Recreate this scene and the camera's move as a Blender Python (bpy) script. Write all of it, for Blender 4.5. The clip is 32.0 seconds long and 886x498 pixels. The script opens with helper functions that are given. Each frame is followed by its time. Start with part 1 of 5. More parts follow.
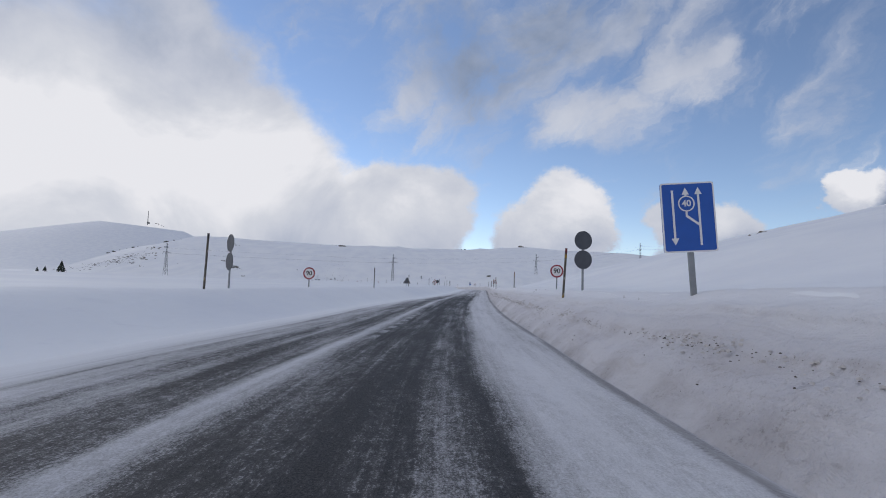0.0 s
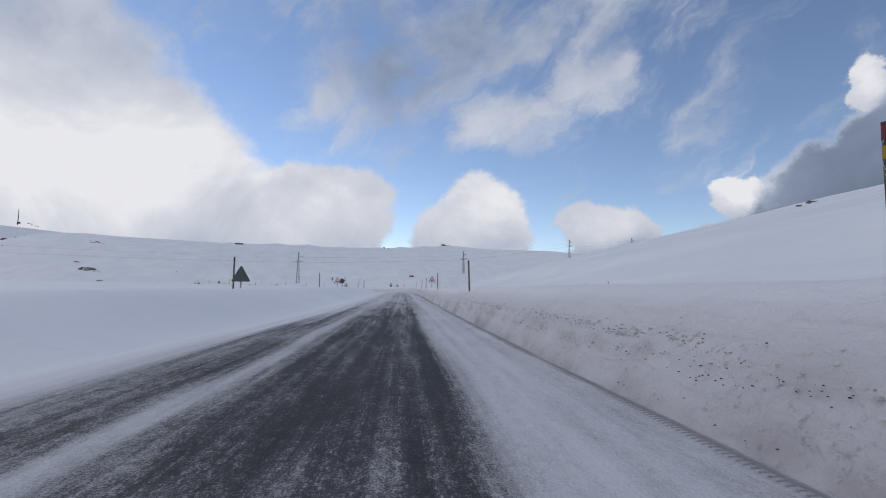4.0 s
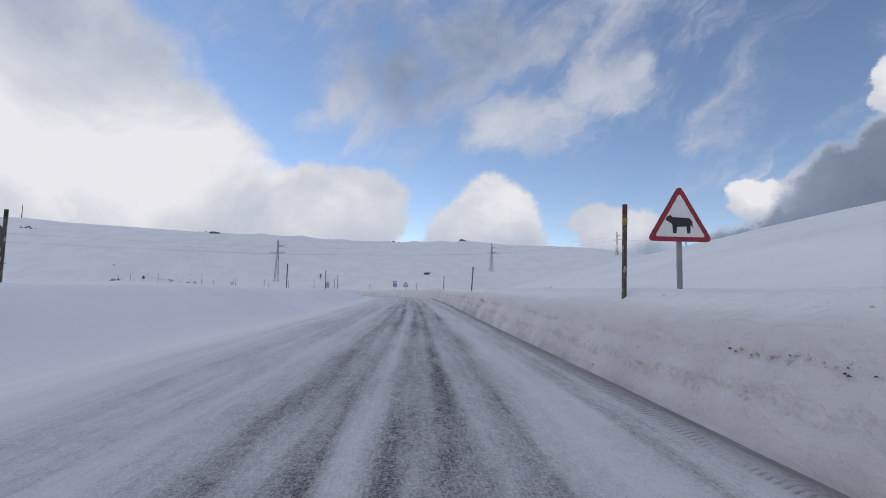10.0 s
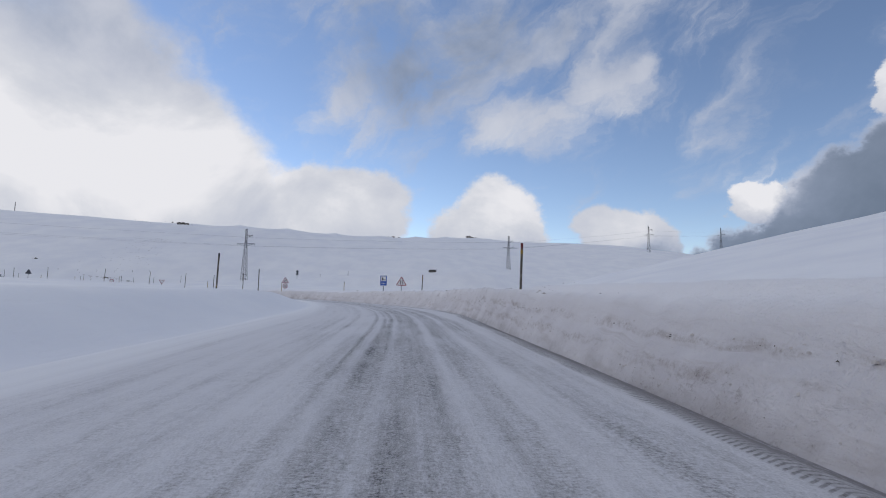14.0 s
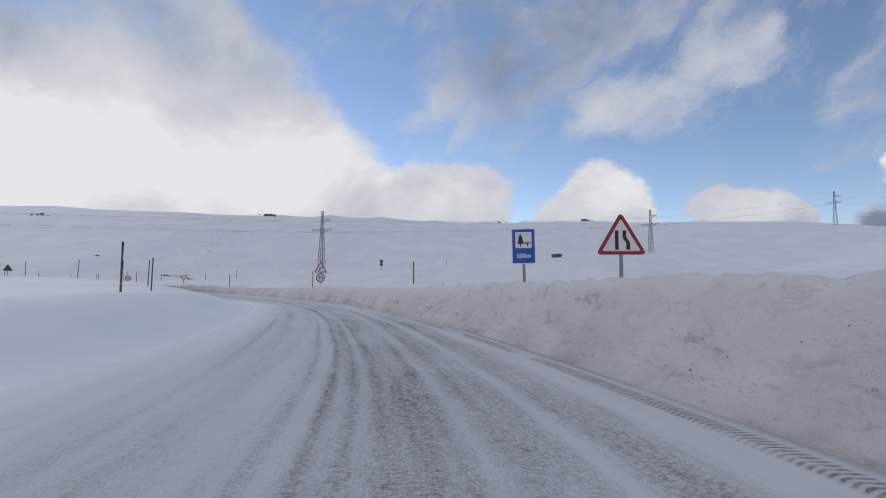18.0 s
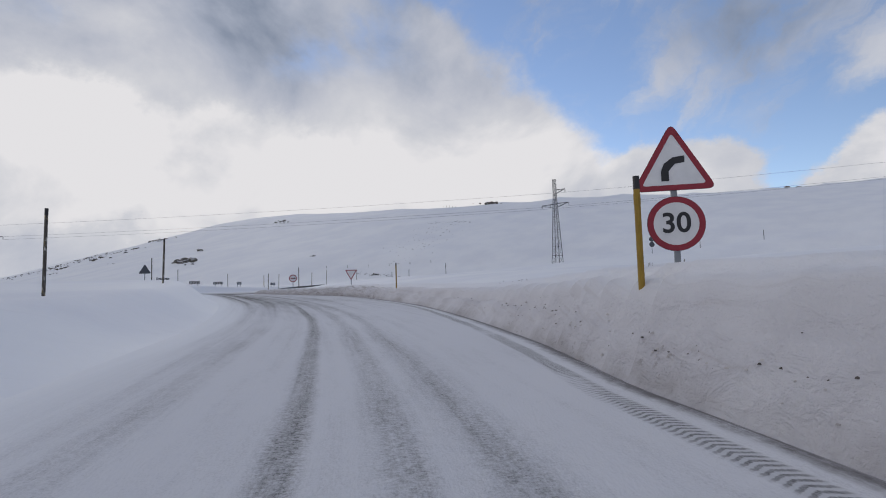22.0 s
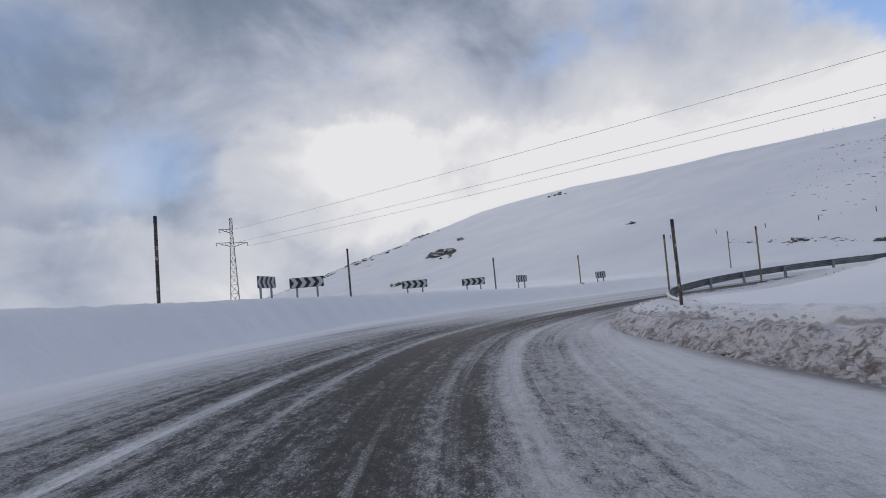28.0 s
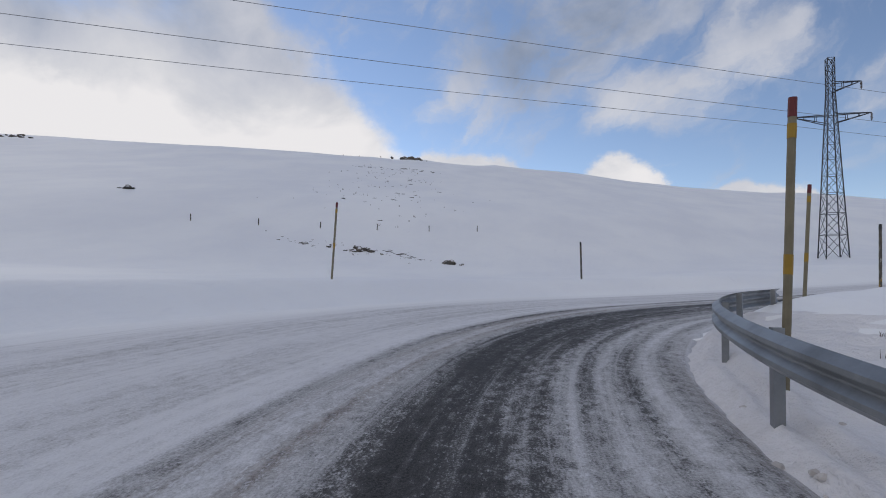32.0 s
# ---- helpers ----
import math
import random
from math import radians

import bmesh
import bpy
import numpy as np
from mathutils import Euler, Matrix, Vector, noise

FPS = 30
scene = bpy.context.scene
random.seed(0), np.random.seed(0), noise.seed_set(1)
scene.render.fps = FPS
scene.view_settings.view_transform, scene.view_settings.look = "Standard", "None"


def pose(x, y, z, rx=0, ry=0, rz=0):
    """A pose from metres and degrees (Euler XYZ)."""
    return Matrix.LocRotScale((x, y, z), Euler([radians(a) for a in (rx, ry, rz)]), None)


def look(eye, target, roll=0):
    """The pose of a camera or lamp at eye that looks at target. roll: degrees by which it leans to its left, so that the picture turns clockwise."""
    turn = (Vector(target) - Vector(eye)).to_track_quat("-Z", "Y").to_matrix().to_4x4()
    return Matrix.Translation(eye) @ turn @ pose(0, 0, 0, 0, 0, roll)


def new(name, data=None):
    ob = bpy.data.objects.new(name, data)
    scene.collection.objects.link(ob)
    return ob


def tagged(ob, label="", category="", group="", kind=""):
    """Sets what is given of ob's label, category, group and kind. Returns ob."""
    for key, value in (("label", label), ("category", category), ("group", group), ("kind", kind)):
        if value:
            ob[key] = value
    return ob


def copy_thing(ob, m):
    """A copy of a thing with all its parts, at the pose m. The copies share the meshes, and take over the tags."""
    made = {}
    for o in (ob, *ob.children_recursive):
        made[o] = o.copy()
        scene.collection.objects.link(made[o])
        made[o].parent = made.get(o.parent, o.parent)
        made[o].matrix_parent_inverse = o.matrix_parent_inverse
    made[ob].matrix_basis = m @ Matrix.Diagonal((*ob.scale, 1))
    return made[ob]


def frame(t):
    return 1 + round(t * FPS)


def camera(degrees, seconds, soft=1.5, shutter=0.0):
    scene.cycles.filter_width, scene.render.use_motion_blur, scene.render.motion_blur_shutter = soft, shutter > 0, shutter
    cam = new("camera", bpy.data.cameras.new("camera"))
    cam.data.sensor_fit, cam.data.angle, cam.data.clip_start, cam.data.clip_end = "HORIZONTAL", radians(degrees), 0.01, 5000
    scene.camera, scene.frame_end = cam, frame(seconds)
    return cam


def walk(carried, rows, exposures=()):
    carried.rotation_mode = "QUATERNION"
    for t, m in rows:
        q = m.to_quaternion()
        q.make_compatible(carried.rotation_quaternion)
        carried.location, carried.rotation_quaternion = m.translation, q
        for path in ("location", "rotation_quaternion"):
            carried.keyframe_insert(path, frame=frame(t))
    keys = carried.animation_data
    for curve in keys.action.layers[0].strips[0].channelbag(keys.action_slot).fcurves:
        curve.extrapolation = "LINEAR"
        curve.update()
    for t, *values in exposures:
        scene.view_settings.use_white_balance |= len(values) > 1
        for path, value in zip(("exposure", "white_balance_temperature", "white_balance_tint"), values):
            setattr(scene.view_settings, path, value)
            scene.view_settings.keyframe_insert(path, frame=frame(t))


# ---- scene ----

# ---------------------------------------------------------------- camera and its drive
cam = camera(81.8, 32.0, 1.0)
# seconds, place, heading to the left of +y, tilt up and lean in degrees
PATH = [
    (0.0, 0.38, 0.39, 1.477, 8.31, 4.49, 1.88),
    (0.5, -0.54, 6.37, 1.452, 5.91, 4.72, 1.91),
    (1.0, -1.31, 12.50, 1.427, 3.75, 4.92, 1.89),
    (1.5, -2.02, 18.82, 1.414, 1.97, 5.03, 1.69),
    (2.0, -2.69, 25.23, 1.419, 0.74, 5.09, 1.48),
    (2.5, -3.31, 31.64, 1.455, -0.10, 5.14, 1.22),
    (3.0, -3.88, 38.07, 1.511, -0.58, 5.09, 0.98),
    (3.5, -4.40, 44.53, 1.577, -0.79, 5.01, 0.81),
    (4.0, -4.89, 51.02, 1.641, -0.78, 4.92, 0.74),
    (4.5, -5.35, 57.55, 1.695, -0.65, 4.90, 0.82),
    (5.0, -5.78, 64.15, 1.740, -0.45, 4.97, 1.08),
    (5.5, -6.25, 70.89, 1.768, -0.27, 4.86, 1.40),
    (6.0, -6.61, 77.65, 1.795, -0.05, 4.76, 1.57),
    (6.5, -7.04, 84.48, 1.836, 0.01, 4.73, 1.63),
    (7.0, -7.47, 91.44, 1.898, 0.06, 4.80, 1.63),
    (7.5, -7.93, 98.47, 1.980, 0.17, 4.89, 1.63),
    (8.0, -8.35, 105.52, 2.079, 0.39, 4.92, 1.66),
    (8.5, -8.77, 112.60, 2.161, 0.56, 4.97, 1.58),
    (9.0, -9.23, 119.59, 2.252, 0.61, 5.10, 1.47),
    (9.5, -9.65, 126.44, 2.343, 0.63, 5.08, 1.33),
    (10.0, -10.09, 133.06, 2.416, 0.65, 5.03, 1.26),
    (10.5, -10.45, 139.56, 2.455, 0.67, 4.97, 1.21),
    (11.0, -10.88, 145.95, 2.495, 0.68, 5.00, 1.10),
    (11.5, -11.32, 152.27, 2.539, 0.63, 5.00, 1.00),
    (12.0, -11.78, 158.58, 2.581, 0.58, 5.01, 0.95),
    (12.5, -12.22, 164.81, 2.628, 0.58, 5.05, 1.15),
    (13.0, -12.64, 171.03, 2.673, 0.72, 5.11, 1.34),
    (13.5, -13.07, 177.25, 2.717, 0.87, 5.18, 1.40),
    (14.0, -13.48, 183.48, 2.761, 0.91, 5.19, 1.45),
    (14.5, -13.92, 189.73, 2.804, 1.02, 5.14, 1.47),
    (15.0, -14.43, 195.98, 2.846, 1.36, 5.08, 1.43),
    (15.5, -15.07, 202.21, 2.889, 2.08, 5.03, 1.30),
    (16.0, -15.87, 208.40, 2.941, 3.34, 5.02, 1.05),
    (16.5, -16.88, 214.46, 2.986, 5.21, 4.96, 1.09),
    (17.0, -18.08, 220.23, 3.013, 7.51, 4.73, 1.03),
    (17.5, -19.48, 225.72, 2.999, 9.91, 4.43, 0.79),
    (18.0, -21.07, 231.08, 2.956, 12.47, 4.22, 0.22),
    (18.5, -22.90, 236.30, 2.925, 15.33, 4.15, -0.36),
    (19.0, -25.04, 241.48, 2.922, 18.18, 4.07, -0.65),
    (19.5, -27.54, 246.67, 2.928, 20.93, 3.96, -0.88),
    (20.0, -30.19, 251.92, 2.927, 23.82, 3.87, -1.20),
    (20.5, -33.06, 257.02, 2.923, 26.71, 3.79, -1.58),
    (21.0, -36.09, 261.78, 2.911, 29.87, 3.69, -1.80),
    (21.5, -39.16, 266.17, 2.901, 33.23, 3.77, -1.90),
    (22.0, -42.38, 270.16, 2.911, 37.42, 4.00, -1.64),
    (22.5, -46.27, 273.74, 2.957, 41.15, 4.26, -0.86),
    (23.0, -50.44, 277.41, 2.996, 44.82, 4.41, -0.01),
    (23.5, -54.87, 280.95, 3.034, 48.30, 4.58, 0.13),
    (24.0, -59.46, 284.33, 3.088, 51.31, 4.87, -0.25),
    (24.5, -64.13, 287.55, 3.182, 53.99, 5.16, -1.21),
    (25.0, -69.17, 290.37, 3.335, 57.37, 5.42, -2.51),
    (25.5, -74.36, 292.70, 3.492, 61.13, 5.78, -3.16),
    (26.0, -79.61, 294.83, 3.612, 64.26, 6.06, -3.89),
    (26.5, -84.72, 296.77, 3.696, 65.89, 6.03, -4.42),
    (27.0, -89.47, 298.65, 3.739, 66.84, 5.77, -4.90),
    (27.5, -93.90, 300.49, 3.759, 67.02, 5.37, -5.22),
    (28.0, -98.05, 302.30, 3.767, 66.31, 4.88, -5.30),
    (28.5, -101.95, 304.09, 3.767, 64.62, 4.41, -5.02),
    (29.0, -105.65, 305.91, 3.759, 61.81, 4.01, -4.23),
    (29.5, -108.99, 307.95, 3.736, 56.69, 3.66, -3.29),
    (30.0, -111.82, 310.42, 3.712, 49.57, 3.25, -2.57),
    (30.5, -114.07, 313.10, 3.703, 41.26, 2.92, -2.09),
    (31.0, -115.84, 315.95, 3.712, 32.35, 2.73, -1.45),
    (31.5, -117.10, 318.84, 3.744, 23.24, 2.84, -0.12),
    (32.0, -117.85, 321.90, 3.793, 14.11, 3.21, 1.40),
]


def drive_pose(x, y, z, yaw, pitch, roll):
    a, p = radians(yaw), radians(pitch)
    way = Vector((-math.sin(a) * math.cos(p), math.cos(a) * math.cos(p), math.sin(p)))
    eye = Vector((x, y, z))
    return look(eye, eye + way, roll)


walk(cam, [(t, drive_pose(*r)) for t, *r in PATH], [(0.0, -0.42, 6130, 11), (14.0, -0.4, 6170, 11), (22.0, -0.5, 6300, 11), (26.0, -0.48, 6260, 10.5), (32.0, -0.4, 6350, 11)])

# ---------------------------------------------------------------- sky, clouds and sun
SUN_AZ, SUN_EL = 56.0, 17.0      # degrees to the left of +y, and above the horizon


def sky_world():
    w = bpy.data.worlds.new("winter_sky")
    w.use_nodes = True
    scene.world = w
    n, l = w.node_tree.nodes, w.node_tree.links
    n.clear()

    def m(op, a, b=None, c=None):
        k = n.new("ShaderNodeMath")
        k.operation = op
        for i, v in enumerate((a, b, c)):
            if v is None:
                continue
            if isinstance(v, (int, float)):
                k.inputs[i].default_value = v
            else:
                l.new(v, k.inputs[i])
        return k.outputs[0]

    sky = n.new("ShaderNodeTexSky")
    sky.sky_type = "NISHITA"
    sky.sun_disc = False
    sky.sun_elevation = radians(SUN_EL + 12)
    sky.sun_rotation = radians(-SUN_AZ)
    sky.altitude = 2200
    sky.air_density, sky.dust_density, sky.ozone_density = 1.0, 0.1, 1.6
    blue = n.new("ShaderNodeMix")
    blue.data_type, blue.blend_type = "RGBA", "MULTIPLY"
    blue.inputs["Factor"].default_value = 1.0
    l.new(sky.outputs[0], blue.inputs["A"])
    blue.inputs["B"].default_value = (SKY_GAIN * 1.14, SKY_GAIN * 1.02, SKY_GAIN * 0.95, 1)
    co = n.new("ShaderNodeTexCoord")
    sep = n.new("ShaderNodeSeparateXYZ")
    l.new(co.outputs["Generated"], sep.inputs[0])
    az = m("MULTIPLY", m("ARCTAN2", m("MULTIPLY", sep.outputs[0], -1), sep.outputs[1]), 57.2958)
    el = m("MULTIPLY", m("ARCSINE", sep.outputs[2]), 57.2958)
    # billowing displacement of the cloud outlines
    scaled = n.new("ShaderNodeMapping")
    scaled.inputs["Scale"].default_value = (1, 1, 1.2)
    l.new(co.outputs["Generated"], scaled.inputs[0])

    def noise_at(scale, detail, rough, seed, distort=0.0):
        t = n.new("ShaderNodeTexNoise")
        t.noise_dimensions = "4D"
        t.inputs["W"].default_value = seed
        t.inputs["Scale"].default_value = scale
        t.inputs["Detail"].default_value = detail
        t.inputs["Roughness"].default_value = rough
        t.inputs["Distortion"].default_value = distort
        l.new(scaled.outputs[0], t.inputs["Vector"])
        return t

    warp = noise_at(5.5, 8, 0.6, 4.0)
    ws = n.new("ShaderNodeSeparateColor")
    l.new(warp.outputs["Color"], ws.inputs[0])
    azw = m("ADD", az, m("MULTIPLY", m("SUBTRACT", ws.outputs[0], 0.5), 13.0))
    elw = m("ADD", el, m("MULTIPLY", m("SUBTRACT", ws.outputs[1], 0.5), 8.0))

    def bank(a, e, sa, se, weight):
        u = m("DIVIDE", m("SUBTRACT", azw, a), sa)
        v = m("DIVIDE", m("SUBTRACT", elw, e), se)
        q = m("ADD", m("POWER", m("ABSOLUTE", u), 2.4), m("POWER", m("ABSOLUTE", v), 2.4))
        return m("MULTIPLY", m("EXPONENT", m("MULTIPLY", q, -1)), weight)

    def most(rows):
        out = None
        for row in rows:
            b = bank(*row)
            out = b if out is None else m("MAXIMUM", out, b)
        return out

    def soft(v, lo, hi):
        k = n.new("ShaderNodeMapRange")
        k.interpolation_type = "SMOOTHERSTEP"
        k.inputs["From Min"].default_value, k.inputs["From Max"].default_value = lo, hi
        l.new(v, k.inputs["Value"])
        return k.outputs[0]

    def beyond(a, e, lean, width):
        """Cloud on the left (width > 0) or right of a leaning edge through a, e."""
        return m("ADD", 0.5, m("DIVIDE", m("SUBTRACT", m("SUBTRACT", azw, a), m("MULTIPLY", m("SUBTRACT", elw, e), lean)), width))

    fray = noise_at(9.0, 9, 0.62, 2.0, 0.3)
    wide = noise_at(2.2, 7, 0.58, 9.0, 0.4)
    rag = m("ADD", m("MULTIPLY", m("SUBTRACT", fray.outputs[0], 0.5), 0.5), m("MULTIPLY", m("SUBTRACT", wide.outputs[0], 0.5), 0.35))
    # the great bright bank, the dark bank and the heaps between them
    left = m("MINIMUM", beyond(19.0, 12.0, 0.85, 8.0), 1.2)
    dark = m("MINIMUM", beyond(-25.0, 5.0, -1.4, -4.5), 1.3)
    # unseen cloud to the rear, added and brightened to light the slopes facing it
    behind = m("MULTIPLY", m("MAXIMUM", m("MULTIPLY", m("SUBTRACT", m("ABSOLUTE", m("SUBTRACT", az, 25)), 88), 0.05), 0), 0.95)
    heaps = m("MAXIMUM", most(CLOUDS), m("MINIMUM", behind, 1.1))
    high = m("MULTIPLY", m("MULTIPLY", soft(el, 14, 26), soft(az, 22, 45)), m("MULTIPLY", soft(wide.outputs[0], 0.42, 0.62), 0.5))
    big = m("SUBTRACT", m("SUBTRACT", left, high), most(HOLES))
    # thin torn cloud, combed by the wind from the lower left to the upper right
    comb = n.new("ShaderNodeCombineXYZ")
    l.new(m("MULTIPLY", m("ADD", m("MULTIPLY", azw, -0.8), m("MULTIPLY", elw, 0.6)), 0.085), comb.inputs[0])
    l.new(m("MULTIPLY", m("ADD", m("MULTIPLY", azw, 0.6), m("MULTIPLY", elw, 0.8)), 0.19), comb.inputs[1])
    torn = n.new("ShaderNodeTexNoise")
    torn.inputs["Scale"].default_value, torn.inputs["Detail"].default_value = 1.0, 9
    torn.inputs["Roughness"].default_value, torn.inputs["Distortion"].default_value = 0.6, 0.35
    l.new(comb.outputs[0], torn.inputs["Vector"])
    veil = m("ADD", most(VEILS), m("ADD", m("MULTIPLY", m("SUBTRACT", torn.outputs[0], 0.5), 2.6), m("MULTIPLY", rag, 0.5)))
    mask = m("MAXIMUM", m("MAXIMUM", soft(m("ADD", heaps, rag), 0.36, 0.64), m("MAXIMUM", soft(m("ADD", big, rag), 0.22, 0.82), soft(m("ADD", dark, m("MULTIPLY", rag, 0.8)), 0.2, 0.75))), m("MULTIPLY", soft(veil, 0.1, 1.3), 0.9))
    mask = m("MULTIPLY", mask, m("SUBTRACT", 1.0, m("MULTIPLY", soft(m("ADD", most(GAPS), m("MULTIPLY", rag, 1.8)), 0.2, 1.2), 0.55)))
    # cloud tone: bright rims and sunward side, grey-blue bellies
    lump = noise_at(3.6, 7, 0.56, 21.0, 0.4)
    du, dv = m("DIVIDE", m("SUBTRACT", az, SUN_AZ - 8), 46.0), m("DIVIDE", m("SUBTRACT", el, SUN_EL - 6), 11.0)
    glow = m("EXPONENT", m("MULTIPLY", m("ADD", m("MULTIPLY", du, du), m("MULTIPLY", dv, dv)), -1))
    rim = m("MULTIPLY", m("SUBTRACT", 1.0, soft(m("ADD", heaps, rag), 0.5, 1.0)), 0.07)
    lit = m("MULTIPLY", m("MULTIPLY", soft(m("ADD", heaps, rag), 0.35, 0.8), soft(az, 40, 56)), 0.26)
    shade = m("SUBTRACT", m("MAXIMUM", most(SHADES), m("MULTIPLY", soft(dark, 0.3, 0.9), 0.6)), most(LIGHTS))
    tone = m("ADD", m("ADD", m("ADD", m("MULTIPLY", lump.outputs[0], 1.45), -0.27), m("ADD", m("ADD", rim, lit), m("MULTIPLY", glow, 0.34))), m("ADD", m("MULTIPLY", shade, -0.66), m("MULTIPLY", soft(behind, 0.1, 0.8), 0.4)))
    ramp = n.new("ShaderNodeValToRGB")
    e = ramp.color_ramp.elements
    e[0].position, e[0].color = 0.0, (0.20, 0.25, 0.33, 1)
    e[1].position, e[1].color = 0.95, (1.10, 1.07, 1.055, 1)
    for pos, col in ((0.22, (0.31, 0.365, 0.47, 1)), (0.42, (0.53, 0.575, 0.68, 1)), (0.6, (0.71, 0.73, 0.80, 1)), (0.8, (0.88, 0.88, 0.905, 1))):
        k = e.new(pos)
        k.color = col
    l.new(tone, ramp.inputs[0])
    mix = n.new("ShaderNodeMix")
    mix.data_type = "RGBA"
    l.new(mask, mix.inputs["Factor"])
    l.new(blue.outputs["Result"], mix.inputs["A"])
    l.new(ramp.outputs[0], mix.inputs["B"])
    bg = n.new("ShaderNodeBackground")
    bg.inputs["Strength"].default_value = 1.0
    l.new(mix.outputs["Result"], bg.inputs[0])
    out = n.new("ShaderNodeOutputWorld")
    l.new(bg.outputs[0], out.inputs[0])


SKY_GAIN = 0.185
# clouds: heading left of +y, height, half width, half height (degrees), weight
CLOUDS = [(28, 7, 14, 8, 1.2), (12.5, 8.8, 7.6, 6.4, 1.2), (-4.2, 7.6, 5.6, 5.0, 1.2), (-18.4, 5.9, 5.2, 3.8, 1.2), (-31, 10.0, 2.6, 1.8, 1.2), (-41, 18.5, 2.2, 2.8, 1.2),
          (78, 13, 13, 8, 1.2), (106, 4, 26, 5.5, 1.2), (60, 12, 12, 8, 1.1)]
VEILS = [(-8, 18, 9, 4.2, 1.05), (-17, 22, 7, 4.5, 0.95), (8, 22, 13, 6.5, 1.0), (-8, 28, 22, 6, 0.9), (17, 26, 8, 4, 0.3), (8, 36, 34, 9, 0.8), (30, 32, 12, 6, 0.25), (-34, 17, 15, 12, 0.3)]
HOLES = [(53, 25, 13, 4, 0.26), (40, 33, 10, 4, 0.35), (98, 10, 7, 4, 0.5), (92, 25, 12, 4, 0.25), (68, 29, 12, 4, 0.3)]
GAPS = [(96, 15, 8, 6.5, 0.9), (106, 24, 9, 6, 0.8)]
# grey undersides and far banks in shade, and the sunlit tops before them
SHADES = [(104, 6, 16, 6, 0.34), (104, 20, 15, 10, 0.4), (75, 33, 50, 9, 0.4), (60, 25, 13, 5, 0.36), (45, 36, 26, 10, 0.22), (-20, 3.4, 8, 2.2, 0.4), (-4, 5, 7, 2, 0.2), (5, 24, 30, 7, 0.15), (34, 20, 9, 6, 0.2)]
LIGHTS = [(-11, 18, 11, 4.5, 0.3), (-5, 9.6, 6, 4, 0.62), (12, 9.6, 9, 4.5, 0.46), (32, 9, 18, 8, 0.26), (-31, 10.8, 2.7, 1.6, 0.75), (-41, 19, 2.4, 2.8, 0.75), (-18.4, 7.2, 5, 3.0, 0.6), (78, 16, 9, 4, 0.35)]
sky_world()

sun = new("sun", bpy.data.lights.new("sun", "SUN"))
sun.data.energy, sun.data.angle, sun.data.color = 0.35, radians(25), (1.0, 0.94, 0.86)
a, e = radians(SUN_AZ), radians(SUN_EL)
sun.matrix_world = look((0, 0, 60), (math.sin(a) * math.cos(e), -math.cos(a) * math.cos(e), 60 - math.sin(e)))


